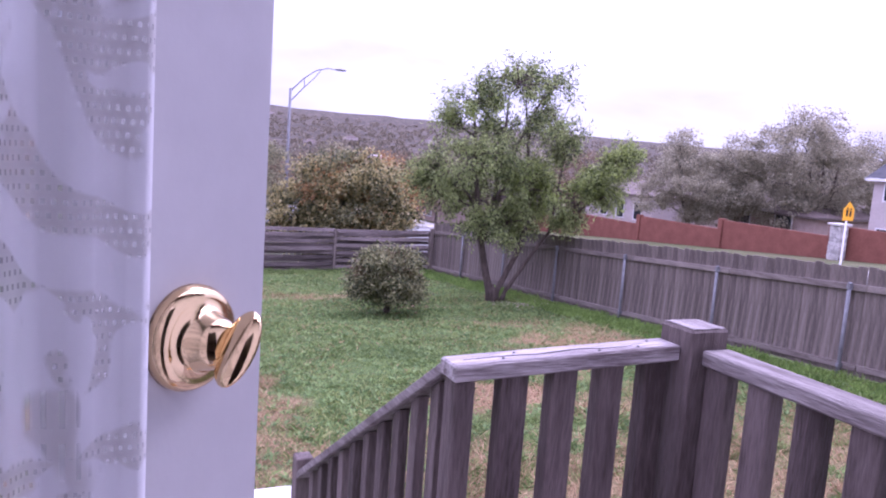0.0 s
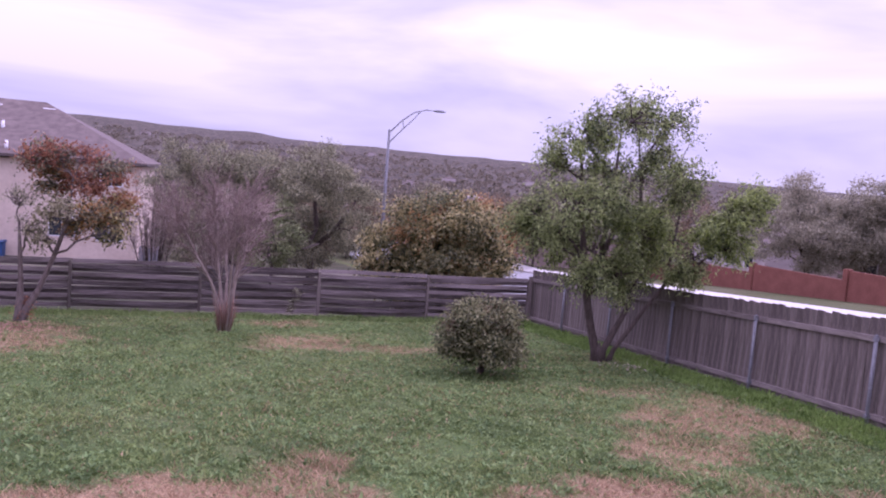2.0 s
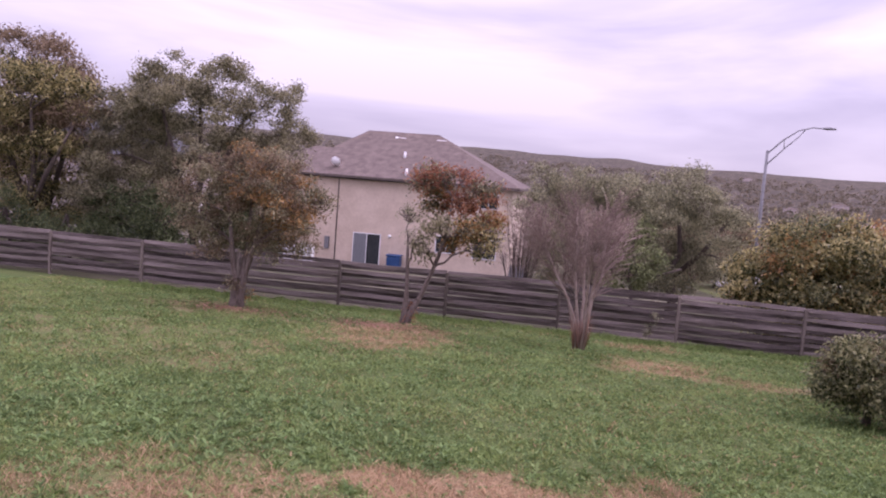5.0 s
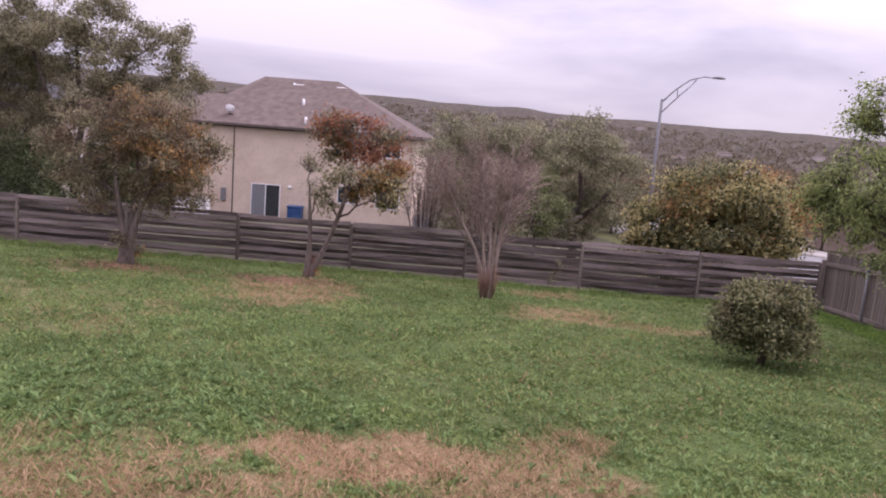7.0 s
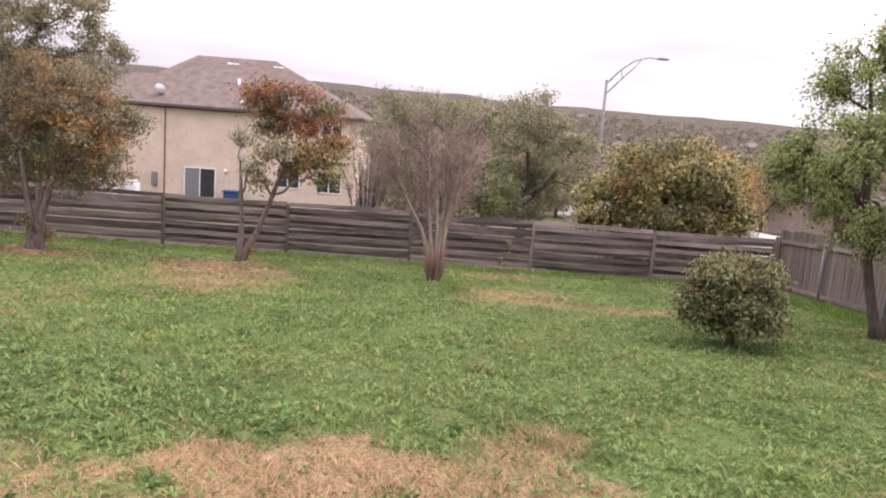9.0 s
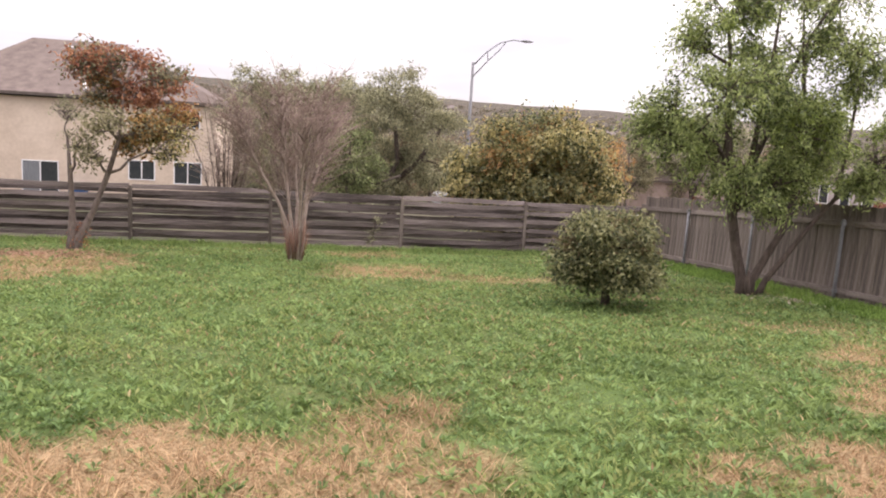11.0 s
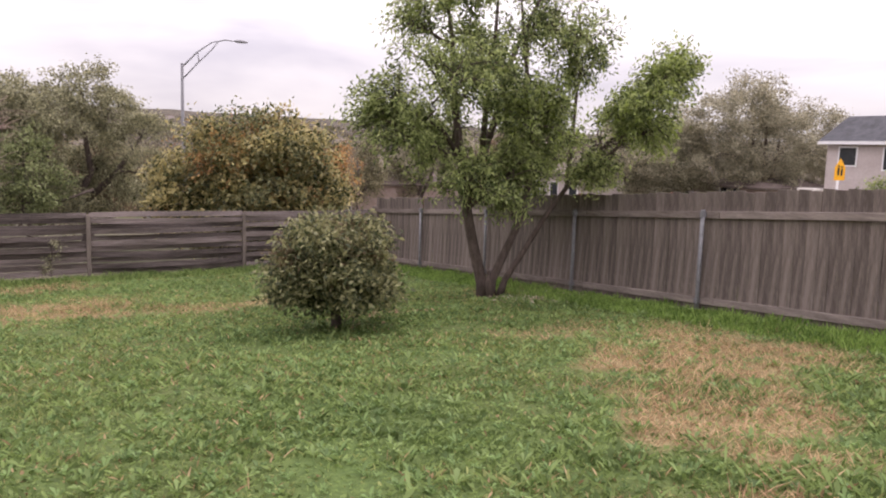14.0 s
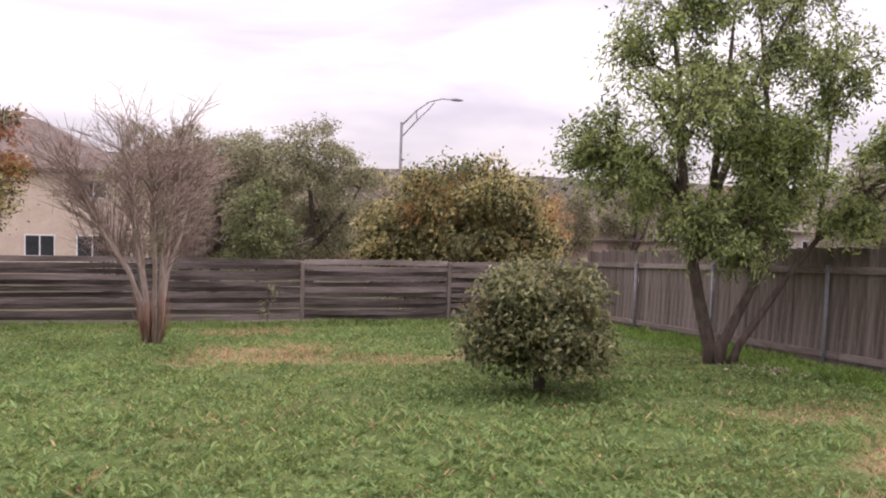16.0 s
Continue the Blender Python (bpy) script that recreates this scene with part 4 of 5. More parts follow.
crown = round_blobs([(8.55, 4.62, 0.62), (9.75, 4.62, 0.60), (7.60, 4.05, 0.55), (7.22, 3.65, 0.40), (9.25, 3.85, 0.45), (8.10, 3.15, 0.58), (7.33, 2.91, 0.55), (6.98, 2.3, 0.38),
                     (9.85, 3.23, 0.42), (8.87, 2.42, 0.66), (8.08, 2.13, 0.62), (7.22, 2.08, 0.46), (9.90, 2.45, 0.32), (10.32, 2.80, 0.36), (10.72, 3.15, 0.30), (8.5, 1.62, 0.46),
                     (9.38, 1.8, 0.48), (10.11, 1.86, 0.42), (10.25, 2.30, 0.32), (7.1, 2.7, 0.40), (9.4, 2.55, 0.5), (7.7, 1.55, 0.42), (9.0, 1.25, 0.28), (9.2, 4.75, 0.5), (8.05, 4.35, 0.5), (9.45, 3.6, 0.45), (8.6, 3.55, 0.42), (9.6, 2.3, 0.45), (9.95, 2.1, 0.36), (9.72, 1.75, 0.30),
                     (9.75, 3.9, 0.38), (10.0, 4.1, 0.3)], 14.5, 0.9, 3)
crown = [(x, 13.1 if i in (12, 13, 14, 18) else 13.6 if 27 < i < 30 else y, z, rx, ry, rz) for i, (x, y, z, rx, ry, rz) in enumerate(crown)]
spray_tree("evergreen_tree", "leafy green tree with open limbs and leaning stems on the lawn", [
    (((8.46, 14.45, -0.35), (8.42, 14.45, 0.0), (8.26, 14.47, 0.55), (8.14, 14.5, 1.1), (8.02, 14.5, 1.8), (7.88, 14.5, 2.6), (7.82, 14.5, 3.4), (7.7, 14.5, 4.1)), (0.12, 0.09, 0.08, 0.074, 0.064, 0.052, 0.036, 0.018)),
    (((8.56, 14.45, -0.35), (8.60, 14.45, 0.02), (8.80, 14.42, 0.45), (9.01, 14.38, 0.9), (9.18, 14.4, 1.5), (9.30, 14.5, 2.2), (9.2, 14.6, 3.2), (9.05, 14.6, 4.2)), (0.10, 0.07, 0.062, 0.056, 0.05, 0.044, 0.034, 0.016)),
    (((8.64, 14.36, -0.33), (8.74, 14.3, 0.05), (9.0, 14.2, 0.5), (9.24, 14.1, 0.95), (9.5, 13.9, 1.45), (9.84, 13.6, 1.8), (10.05, 13.4, 2.1), (10.35, 13.2, 2.5)), (0.075, 0.048, 0.042, 0.038, 0.034, 0.03, 0.022, 0.012)),
    (((8.14, 14.5, 1.1), (8.42, 14.6, 1.8), (8.75, 14.7, 2.5), (8.95, 14.75, 3.2), (9.35, 14.75, 4.0), (9.6, 14.7, 4.5)), (0.07, 0.06, 0.052, 0.042, 0.03, 0.014)),
    (((8.42, 14.6, 1.8), (8.44, 14.5, 2.7), (8.5, 14.45, 3.5), (8.5, 14.4, 4.3)), (0.05, 0.042, 0.032, 0.014)),
    (((9.5, 13.9, 1.45), (9.74, 14.1, 2.2), (9.95, 14.3, 2.9), (9.8, 14.4, 3.6), (10.1, 14.45, 4.3)), (0.032, 0.028, 0.022, 0.016, 0.006)),
    (((8.02, 14.5, 1.8), (7.6, 14.3, 2.2), (7.25, 14.2, 2.35)), (0.04, 0.03, 0.014)),
    (((8.50, 14.30, -0.33), (8.40, 14.25, 0.0), (8.37, 14.2, 0.22)), (0.06, 0.045, 0.02))], crown,
    [(M_TREE, [5, 6, 7, 9, 10, 11, 15, 16, 19, 20, 21, 22, 29, 18], 17, 0.076, 1.0, "lower_crown", "dense narrow dark green leaves"),
     (M_TREE, [0, 1, 2, 3, 4, 8, 12, 13, 14, 23, 24, 25, 26, 27], 15, 0.076, 0.9, "upper_crown", "sparser sprays of narrow leaves"),
     (M_TREE, [17, 28, 30, 31], 6, 0.08, 0.3, "thin_crown", "a few leaves on bare twigs"),
     (M_TREEYELLOW, [2, 9, 13, 14, 16, 18, 12], 12, 0.078, 0.65, "young_leaves", "yellow-green young leaves")], M_BROWNBARK, 0.036, 17, (5, 9, 10, 11, 15, 16, 20, 27, 6))

# the round clipped shrub
bush_blobs = [(5.45, 13.0, 0.66, 0.68, 0.66, 0.50), (5.02, 12.9, 0.48, 0.42, 0.45, 0.34), (5.88, 13.0, 0.48, 0.44, 0.45, 0.34), (5.5, 12.75, 0.36, 0.52, 0.42, 0.27), (5.42, 13.0, 0.94, 0.5, 0.5, 0.25), (5.2, 12.8, 0.85, 0.36, 0.36, 0.26), (5.75, 12.9, 0.84, 0.36, 0.36, 0.26)]
make_tree("round_shrub", "rounded dark evergreen shrub standing on the lawn", [
    (((5.47, 13.0, -0.25), (5.47, 13.0, 0.0), (5.44, 13.0, 0.3), (5.45, 13.0, 0.7)), (0.07, 0.06, 0.05, 0.02))], bush_blobs,
    [(M_BUSH, None, 17000, 0.066, 21, "foliage", "small leathery dark leaves"), (M_BUSHRED, [0, 4], 3200, 0.06, 22, "new_leaves", "brownish leaf tips")], M_BARK, 8, 0.025, category="shrub")


def bare_tree():
    """A crape myrtle in winter: a tight clump of pale stems that fan out into fine twigs."""
    tree = tagged(new("bare_myrtle"), "leafless multi-stemmed myrtle with pale twigs by the fence", "tree")
    g = random.Random(8)
    base_x, base_y = 1.28, 17.9
    twigs, tips = [], []
    for k in range(9):
        a = 2 * math.pi * k / 9 + g.uniform(-0.25, 0.25)
        r = g.uniform(0.35, 1.0) if k % 3 else g.uniform(0.1, 0.3)
        ca, sa = math.cos(a), math.sin(a)
        top_z = g.uniform(2.2, 2.7) if r < 0.5 else g.uniform(1.8, 2.4)
        pts = [Vector((base_x + 0.09 * ca, base_y + 0.09 * sa, -0.55)), Vector((base_x + 0.13 * ca, base_y + 0.13 * sa, 0.05)),
               Vector((base_x - 0.04 + (0.16 + 0.22 * r) * ca, base_y + (0.16 + 0.22 * r) * sa, 0.62)), Vector((base_x - 0.08 + (0.2 + 0.52 * r) * ca, base_y + (0.2 + 0.5 * r) * sa, 1.15)),
               Vector((base_x - 0.10 + (0.2 + 0.85 * r) * ca, base_y + (0.2 + 0.8 * r) * sa, 1.7)), Vector((base_x - 0.12 + (0.2 + 1.1 * r) * ca, base_y + (0.2 + 1.0 * r) * sa, top_z))]
        pts = [q + Vector((g.uniform(-0.035, 0.035), g.uniform(-0.035, 0.035), 0)) if n > 0 else q for n, q in enumerate(pts)]
        radii = [0.042, 0.034, 0.029, 0.024, 0.017, 0.009]
        tubes("stem", [([tuple(q) for q in pts], radii, 8)], M_PALEBARK, tree, "smooth pale stem")
        for _ in range(46):
            n = g.choice((2, 3, 3, 4, 4, 4))
            s = pts[n].lerp(pts[n + 1], g.random())
            d = Vector((g.gauss(0, 0.5) + 0.5 * ca, g.gauss(0, 0.5) + 0.45 * sa, g.uniform(0.45, 1.25))).normalized()
            e = s + d * g.uniform(0.35, 0.95)
            m = s.lerp(e, 0.5) + Vector((g.uniform(-0.05, 0.05), g.uniform(-0.05, 0.05), 0.03))
            twigs.append(([tuple(s), tuple(m), tuple(e)], [0.008, 0.006, 0.003], 3))
            for _ in range(6):
                s2 = m.lerp(e, g.uniform(-0.3, 1))
                d2 = (d + Vector((g.gauss(0, 0.65), g.gauss(0, 0.65), g.gauss(0.05, 0.45)))).normalized()
                tips.append(([tuple(s2), tuple(s2 + d2 * g.uniform(0.15, 0.42))], [0.0042, 0.0022], 3))
    russet = surface("russet_sprout", (0.18, 0.09, 0.06), (0.32, 0.18, 0.12), 9, 0.9, 0)
    tubes("twig_spray", twigs, M_TWIG, tree, "fine pale grey twigs")
    tubes("twig_end", tips, surface("reddish_twig", (0.16, 0.105, 0.085), (0.36, 0.26, 0.215), 2, 0.9, 0), tree, "finest reddish twig ends")
    for _ in range(80):
        a, r = g.uniform(0, 6.28), g.uniform(0.04, 0.2)
        b = Vector((base_x + 0.11 * math.cos(a), base_y + 0.11 * math.sin(a), -0.5))
        tubes("sprout", [([tuple(b), tuple(b + Vector((r * math.cos(a), r * math.sin(a), g.uniform(0.4, 0.95))))], [0.008, 0.003], 3)], russet, tree, "russet sprout")


bare_tree()

# the red-leaved young tree
red_blobs = round_blobs([(-2.41, 3.10, 0.34), (-1.75, 3.12, 0.36), (-1.25, 2.82, 0.34), (-2.45, 2.58, 0.38), (-1.84, 2.50, 0.40), (-1.05, 2.10, 0.30), (-2.25, 1.90, 0.34), (-1.53, 1.84, 0.34), (-3.15, 2.1, 0.34), (-2.86, 1.5, 0.33), (-1.95, 1.55, 0.28), (-2.5, 1.3, 0.24), (-1.2, 1.75, 0.26), (-2.75, 2.95, 0.28), (-2.9, -0.42, 0.13), (-2.8, -0.15, 0.11), (-1.05, 1.45, 0.28), (-0.8, 1.8, 0.24)], 19.0, 0.5, 5)
make_tree("autumn_tree", "small tree with red autumn leaves and grey stems", [
    (((-2.97, 19.0, -0.7), (-2.96, 19.0, -0.4), (-2.95, 19.0, 0.3), (-2.98, 19.0, 0.9), (-3.02, 19.0, 1.6)), (0.15, 0.10, 0.05, 0.045, 0.02)),
    (((-2.93, 19.0, -0.7), (-2.86, 19.0, -0.35), (-2.58, 19.0, 0.2), (-2.3, 19.0, 0.95), (-2.1, 19.0, 1.6), (-2.0, 19.0, 2.6)), (0.14, 0.09, 0.055, 0.05, 0.04, 0.02))], red_blobs,
    [(M_RED, [0, 1, 2, 4, 5, 13], 2500, 0.085, 31, "red_leaves", "red and orange autumn leaves", 0.85), (M_OAK, [0, 2, 3, 6, 7, 10, 11, 13], 2700, 0.09, 32, "green_leaves", "dull green leaves"), (M_ORANGE, [3, 5, 7, 12, 10], 1600, 0.095, 34, "yellow_leaves", "yellowing leaves"), (M_MID, [8, 9], 900, 0.04, 33, "fine_leaves", "sparse grey-green leaves"), (M_LOQUAT, [5, 7, 12, 16, 17], 1000, 0.08, 36, "olive_leaves", "yellowish olive leaves"), (M_RED, [14, 15], 420, 0.05, 35, "base_leaves", "reddish leaves round the base")], M_GREYBARK, 16, 0.03)

# the bushy brown-green tree by the fence
oak_blobs = round_blobs([(-7.05, 3.10, 0.55), (-7.70, 2.47, 0.58), (-6.52, 2.55, 0.62), (-5.80, 2.10, 0.5), (-8.30, 2.17, 0.46), (-7.03, 1.88, 0.64), (-7.96, 1.60, 0.46), (-6.24, 1.55, 0.5), (-5.55, 2.55, 0.40), (-7.1, 1.20, 0.40), (-5.5, 1.75, 0.45), (-8.6, 1.6, 0.46), (-5.75, 1.25, 0.40), (-7.8, 1.0, 0.38), (-6.45, 1.05, 0.38), (-5.2, 2.2, 0.38), (-8.0, 2.9, 0.45), (-6.2, 3.05, 0.42), (-7.1, -0.25, 0.17), (-7.05, 0.15, 0.15)], 18.4, 0.8, 6)
make_tree("brown_green_tree", "dense tree with olive and rust leaves by the slatted fence", [
    (((-7.15, 18.4, -0.7), (-7.15, 18.4, -0.3), (-7.2, 18.4, 0.3), (-7.3, 18.4, 1.0), (-7.4, 18.4, 1.8)), (0.20, 0.12, 0.07, 0.06, 0.03)),
    (((-7.05, 18.4, -0.7), (-7.05, 18.45, -0.2), (-6.9, 18.4, 0.4), (-6.7, 18.4, 1.1), (-6.5, 18.4, 2.0)), (0.18, 0.11, 0.07, 0.06, 0.03)),
    (((-7.1, 18.5, -0.7), (-7.1, 18.6, 0.2), (-7.0, 18.7, 1.2), (-7.0, 18.7, 2.6)), (0.16, 0.08, 0.06, 0.025))], oak_blobs,
    [(M_OAK, None, 15000, 0.07, 41, "crown", "dull olive leaves"), (M_BROWN, None, 14000, 0.065, 43, "brown_leaves", "dull brown leaves"), (M_ORANGE, [0, 2, 3, 8, 10, 7, 18], 3800, 0.075, 42, "rust_leaves", "rust-tinged leaves")], M_GREYBARK, 7, 0.03)

# big oaks beyond the slatted fence
def simple_oak(name, label, x, y, flat, depth, count, size, seed, material, r=0.22, name2="crown"):
    blobs = round_blobs(flat, y, depth, seed)
    g = float(ground_z(np.array(x), np.array(y)))
    top = max(b[2] for b in blobs)
    stem = [(((x, y, g - 0.2), (x + 0.1, y, g + 0.8), (x - 0.1, y, g + 1.8), (x + 0.2, y, (g + top) / 2), (x, y, top - 0.8)), (r, r * 0.75, r * 0.6, r * 0.45, 0.05)),
            (((x - 0.1, y, g + 1.8), (x - 0.8, y + 0.3, (g + top) / 2), (x - 1.4, y, top - 1.2)), (r * 0.5, r * 0.4, 0.04)),
            (((x, y, g + 1.5), (x + 0.9, y - 0.3, (g + top) / 2), (x + 1.7, y, top - 1.3)), (r * 0.5, r * 0.4, 0.04))]
    tree = make_tree(name, label, stem, blobs, [(material, None, count, size, seed + 1, name2, "")], M_BARK, 6, 0.07, lumps=28, tuft=0.85 if material == M_OAK else 1.05)
    groups = {"street_oak": "oaks across the street", "grey_green_tree": "garden trees beyond the fence", "oak_tree": "oaks behind the slatted fence", "shade_shrub": "shrubs under the oaks"}
    return tagged(tree, group=groups.get(name, ""))


simple_oak("oak_tree", "large dark oak behind the slatted fence", -12.0, 25, [(-12.1, 5.0, 1.0), (-13.9, 4.9, 1.0), (-10.6, 4.3, 1.0), (-13.2, 5.95, 1.05), (-11.0, 5.6, 1.05), (-9.4, 5.0, 1.0), (-14.6, 5.4, 0.9), (-8.8, 3.3, 0.7), (-14.36, 4.3, 1.1), (-12.21, 3.79, 1.25), (-15.2, 3.02, 0.95), (-10.25, 3.35, 1.05), (-13.21, 2.19, 1.15),
           (-15.2, 1.44, 0.95), (-11.3, 1.95, 0.95), (-14.24, 0.74, 0.8), (-9.0, 4.2, 0.7)], 1.3, 72000, 0.085, 51, M_OAK)
simple_oak("yellow_green_tree", "yellowing tree behind the slatted fence", -18.5, 25, [(-18.59, 5.2, 1.3), (-17.4, 5.0, 0.95), (-19.5, 3.77, 1.2), (-18.2, 3.25, 1.0), (-19.0, 1.98, 1.2), (-18.53, 0.8, 1.0), (-17.2, 0.3, 0.8)], 1.0, 19000, 0.12, 53, M_LOQUAT)
simple_oak("oak_tree", "tall brownish oak behind the slatted fence", -19.0, 26.5, [(-20.2, 6.6, 1.2), (-19.0, 6.2, 1.1), (-18.4, 5.4, 1.0), (-20.4, 5.2, 1.1), (-18.8, 4.9, 1.3), (-17.4, 4.3, 1.1), (-20.0, 3.6, 1.3), (-18.4, 3.0, 1.2), (-20.8, 2.0, 1.3)], 0.9, 26000, 0.11, 107, M_BROWN)
simple_oak("shade_shrub", "evergreen shrub behind the slatted fence, leaves darkened for shade", -15.6, 23.4, [(-16.2, 0.2, 0.7), (-15.2, 0.3, 0.8), (-14.4, 0.1, 0.7), (-15.6, -0.4, 0.8)], 0.4, 5000, 0.10, 55, M_SHADEBUSH, 0.08)
# This shrub is added to stand for the dark beneath the oaks.
simple_oak("shade_shrub", "added shrub standing for the shade under the oaks beyond the fence", -12.2, 23.6, [(-13.2, 0.6, 0.8), (-12.2, 0.9, 0.9), (-11.2, 0.5, 0.8), (-12.0, -0.2, 0.9), (-10.3, 0.1, 0.7)], 0.4, 6000, 0.10, 57, M_SHADEBUSH, 0.08)
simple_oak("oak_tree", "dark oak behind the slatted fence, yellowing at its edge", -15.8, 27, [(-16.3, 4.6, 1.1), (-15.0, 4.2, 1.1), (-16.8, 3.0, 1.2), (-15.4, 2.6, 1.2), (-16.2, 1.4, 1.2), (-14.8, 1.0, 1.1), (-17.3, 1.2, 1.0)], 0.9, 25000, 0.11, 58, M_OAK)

# Three more shrubs added in place of the shade under the canopy.
simple_oak("shade_shrub", "low added thicket standing for the shade beyond the slatted fence", -18.0, 23.5, [(-19.2, 0.5, 0.9), (-18.2, 0.9, 0.9), (-17.2, 0.4, 0.9), (-18.6, -0.2, 0.9), (-20.3, 0.3, 0.9)], 0.4, 8000, 0.10, 101, M_SHADEBUSH, 0.08)
simple_oak("shade_shrub", "added shrub standing for the shade under the oaks beyond the fence", -14.0, 24.2, [(-15.0, 1.2, 0.9), (-13.8, 1.5, 0.9), (-12.8, 1.2, 0.9), (-14.3, 0.3, 1.0), (-13.2, 0.2, 0.9)], 0.4, 9000, 0.10, 103, M_SHADEBUSH, 0.08)
simple_oak("shade_shrub", "added shrub standing for the shade beyond the slatted fence", -10.0, 24.4, [(-10.8, 0.9, 0.7), (-9.9, 0.8, 0.7), (-10.4, 1.6, 0.7), (-10.0, 0.1, 0.7), (-9.2, 0.2, 0.6)], 0.4, 6500, 0.10, 105, M_SHADEBUSH, 0.08)

# the broad olive and rust shrub behind the corner of the fences
lo = [(7.6, 23.4, 1.05, 2.2, 1.5, 2.0), (6.1, 23.3, 0.6, 1.05, 0.9, 1.3), (9.1, 23.3, 0.7, 1.05, 0.9, 1.4), (7.1, 23.0, 0.2, 1.4, 0.8, 1.1), (8.4, 23.0, 0.2, 1.3, 0.8, 1.1), (7.75, 23.4, 1.85, 1.75, 1.1, 1.05)]
make_tree("olive_shrub", "broad shrub with glossy olive leaves and rust-tinted top", [
    (((7.4, 23.4, -1.1), (7.4, 23.4, -0.4), (7.3, 23.4, 0.6), (7.4, 23.4, 1.6)), (0.14, 0.11, 0.08, 0.03)), (((7.5, 23.4, -1.1), (8.0, 23.4, -0.2), (8.4, 23.4, 1.0)), (0.12, 0.09, 0.03)), (((7.3, 23.4, -1.1), (6.7, 23.4, -0.2), (6.2, 23.4, 0.9)), (0.12, 0.09, 0.03))], lo,
    # The dark leaf group stands in for shade inside the crown.
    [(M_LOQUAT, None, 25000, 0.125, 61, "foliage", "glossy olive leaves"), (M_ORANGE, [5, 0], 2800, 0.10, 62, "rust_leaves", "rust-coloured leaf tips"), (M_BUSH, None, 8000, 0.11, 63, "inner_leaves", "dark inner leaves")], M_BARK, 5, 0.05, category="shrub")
simple_oak("rust_tree", "rust-leaved tree beyond the corner", 13.5, 34, [(13.0, 1.7, 1.0), (14.2, 1.2, 1.0), (13.4, 0.4, 1.1), (12.4, 0.8, 0.9)], 0.8, 5000, 0.14, 64, M_ORANGE, 0.12)

# grey-green trees in the neighbour's garden
simple_oak("grey_green_tree", "grey-green tree in the garden beyond the fence", 4.6, 31, [(4.58, 3.45, 1.0), (5.6, 2.85, 0.95), (3.75, 2.6, 1.1), (5.23, 1.60, 1.05), (4.21, 0.86, 1.0), (5.4, 0.3, 0.9), (3.9, -0.2, 0.9), (3.1, 2.9, 0.85), (6.3, 2.2, 0.8), (6.1, 1.0, 0.9), (3.0, 1.4, 0.9)], 1.0, 34000, 0.095, 71, M_MID)
simple_oak("grey_green_tree", "broad grey-green tree in the garden beyond the fence", 1.6, 32, [(0.70, 3.2, 0.9), (2.45, 3.05, 1.0), (1.90, 2.22, 1.2), (0.3, 2.55, 0.85), (2.6, 1.2, 1.0), (0.9, 1.0, 1.0), (-0.6, 3.3, 0.75), (-0.9, 2.2, 0.8), (3.2, 2.4, 0.9), (0.0, 0.2, 0.9), (1.8, 0.1, 1.0), (3.0, 0.2, 0.9)], 1.0, 34000, 0.095, 73, M_MID)
simple_oak("bright_green_shrub", "bright green shrub beyond the fence", 2.9, 28.5, [(2.9, 1.9, 0.6), (2.6, 1.2, 0.7), (3.2, 0.8, 0.7), (2.8, 0.1, 0.8)], 0.4, 4000, 0.10, 75, M_FRESH, 0.08)


def bare_shrub(name, label, x, y, h, r, seed, stems=26):
    """A leafless shrub of many fine stems."""
    g = random.Random(seed)
    z = float(ground_z(np.array(x), np.array(y)))
    shrub = tagged(new(name), label, "shrub", "bare shrubs beyond the fence")
    main, fine = [], []
    for _ in range(stems):
        a, q = g.uniform(0, 6.28), g.uniform(0.1, 1) * r
        b = Vector((x + 0.2 * q * math.cos(a), y + 0.2 * q * math.sin(a), z - 0.1))
        e = Vector((x + q * math.cos(a), y + q * math.sin(a), z + h * g.uniform(0.6, 1.0)))
        m = b.lerp(e, 0.5) + Vector((g.uniform(-0.1, 0.1), 0, 0.15))
        main.append(([tuple(b), tuple(m), tuple(e)], [0.02, 0.012, 0.006], 4))
        for _ in range(22):
            s = m.lerp(e, g.uniform(-0.4, 1))
            d = Vector((g.gauss(0, 1), g.gauss(0, 1), g.uniform(0.2, 1.4))).normalized()
            fine.append(([tuple(s), tuple(s + d * g.uniform(0.25, 0.7))], [0.008, 0.004], 3))
    for run in main:
        tubes("stem", [run], M_BARK, shrub)
    tubes("twig_spray", fine, M_TWIG, shrub)


bare_shrub("bare_shrub", "tangled leafless brown shrub beyond the slatted fence", -1.1, 29.5, 4.0, 1.3, 14, 34)
bare_shrub("bare_shrub", "tangled leafless brown shrub beyond the slatted fence", 0.9, 29, 3.0, 1.0, 15)

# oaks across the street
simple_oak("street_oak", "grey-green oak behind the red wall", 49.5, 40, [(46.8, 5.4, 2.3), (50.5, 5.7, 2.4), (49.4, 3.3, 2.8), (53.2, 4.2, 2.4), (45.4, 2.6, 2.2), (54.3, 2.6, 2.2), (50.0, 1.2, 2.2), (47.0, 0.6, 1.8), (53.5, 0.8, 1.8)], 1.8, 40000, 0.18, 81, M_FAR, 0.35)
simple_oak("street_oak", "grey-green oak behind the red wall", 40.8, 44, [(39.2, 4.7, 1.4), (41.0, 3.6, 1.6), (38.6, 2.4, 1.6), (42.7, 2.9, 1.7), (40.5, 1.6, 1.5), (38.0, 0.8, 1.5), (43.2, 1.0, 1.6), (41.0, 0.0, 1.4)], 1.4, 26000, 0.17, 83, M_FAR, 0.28)
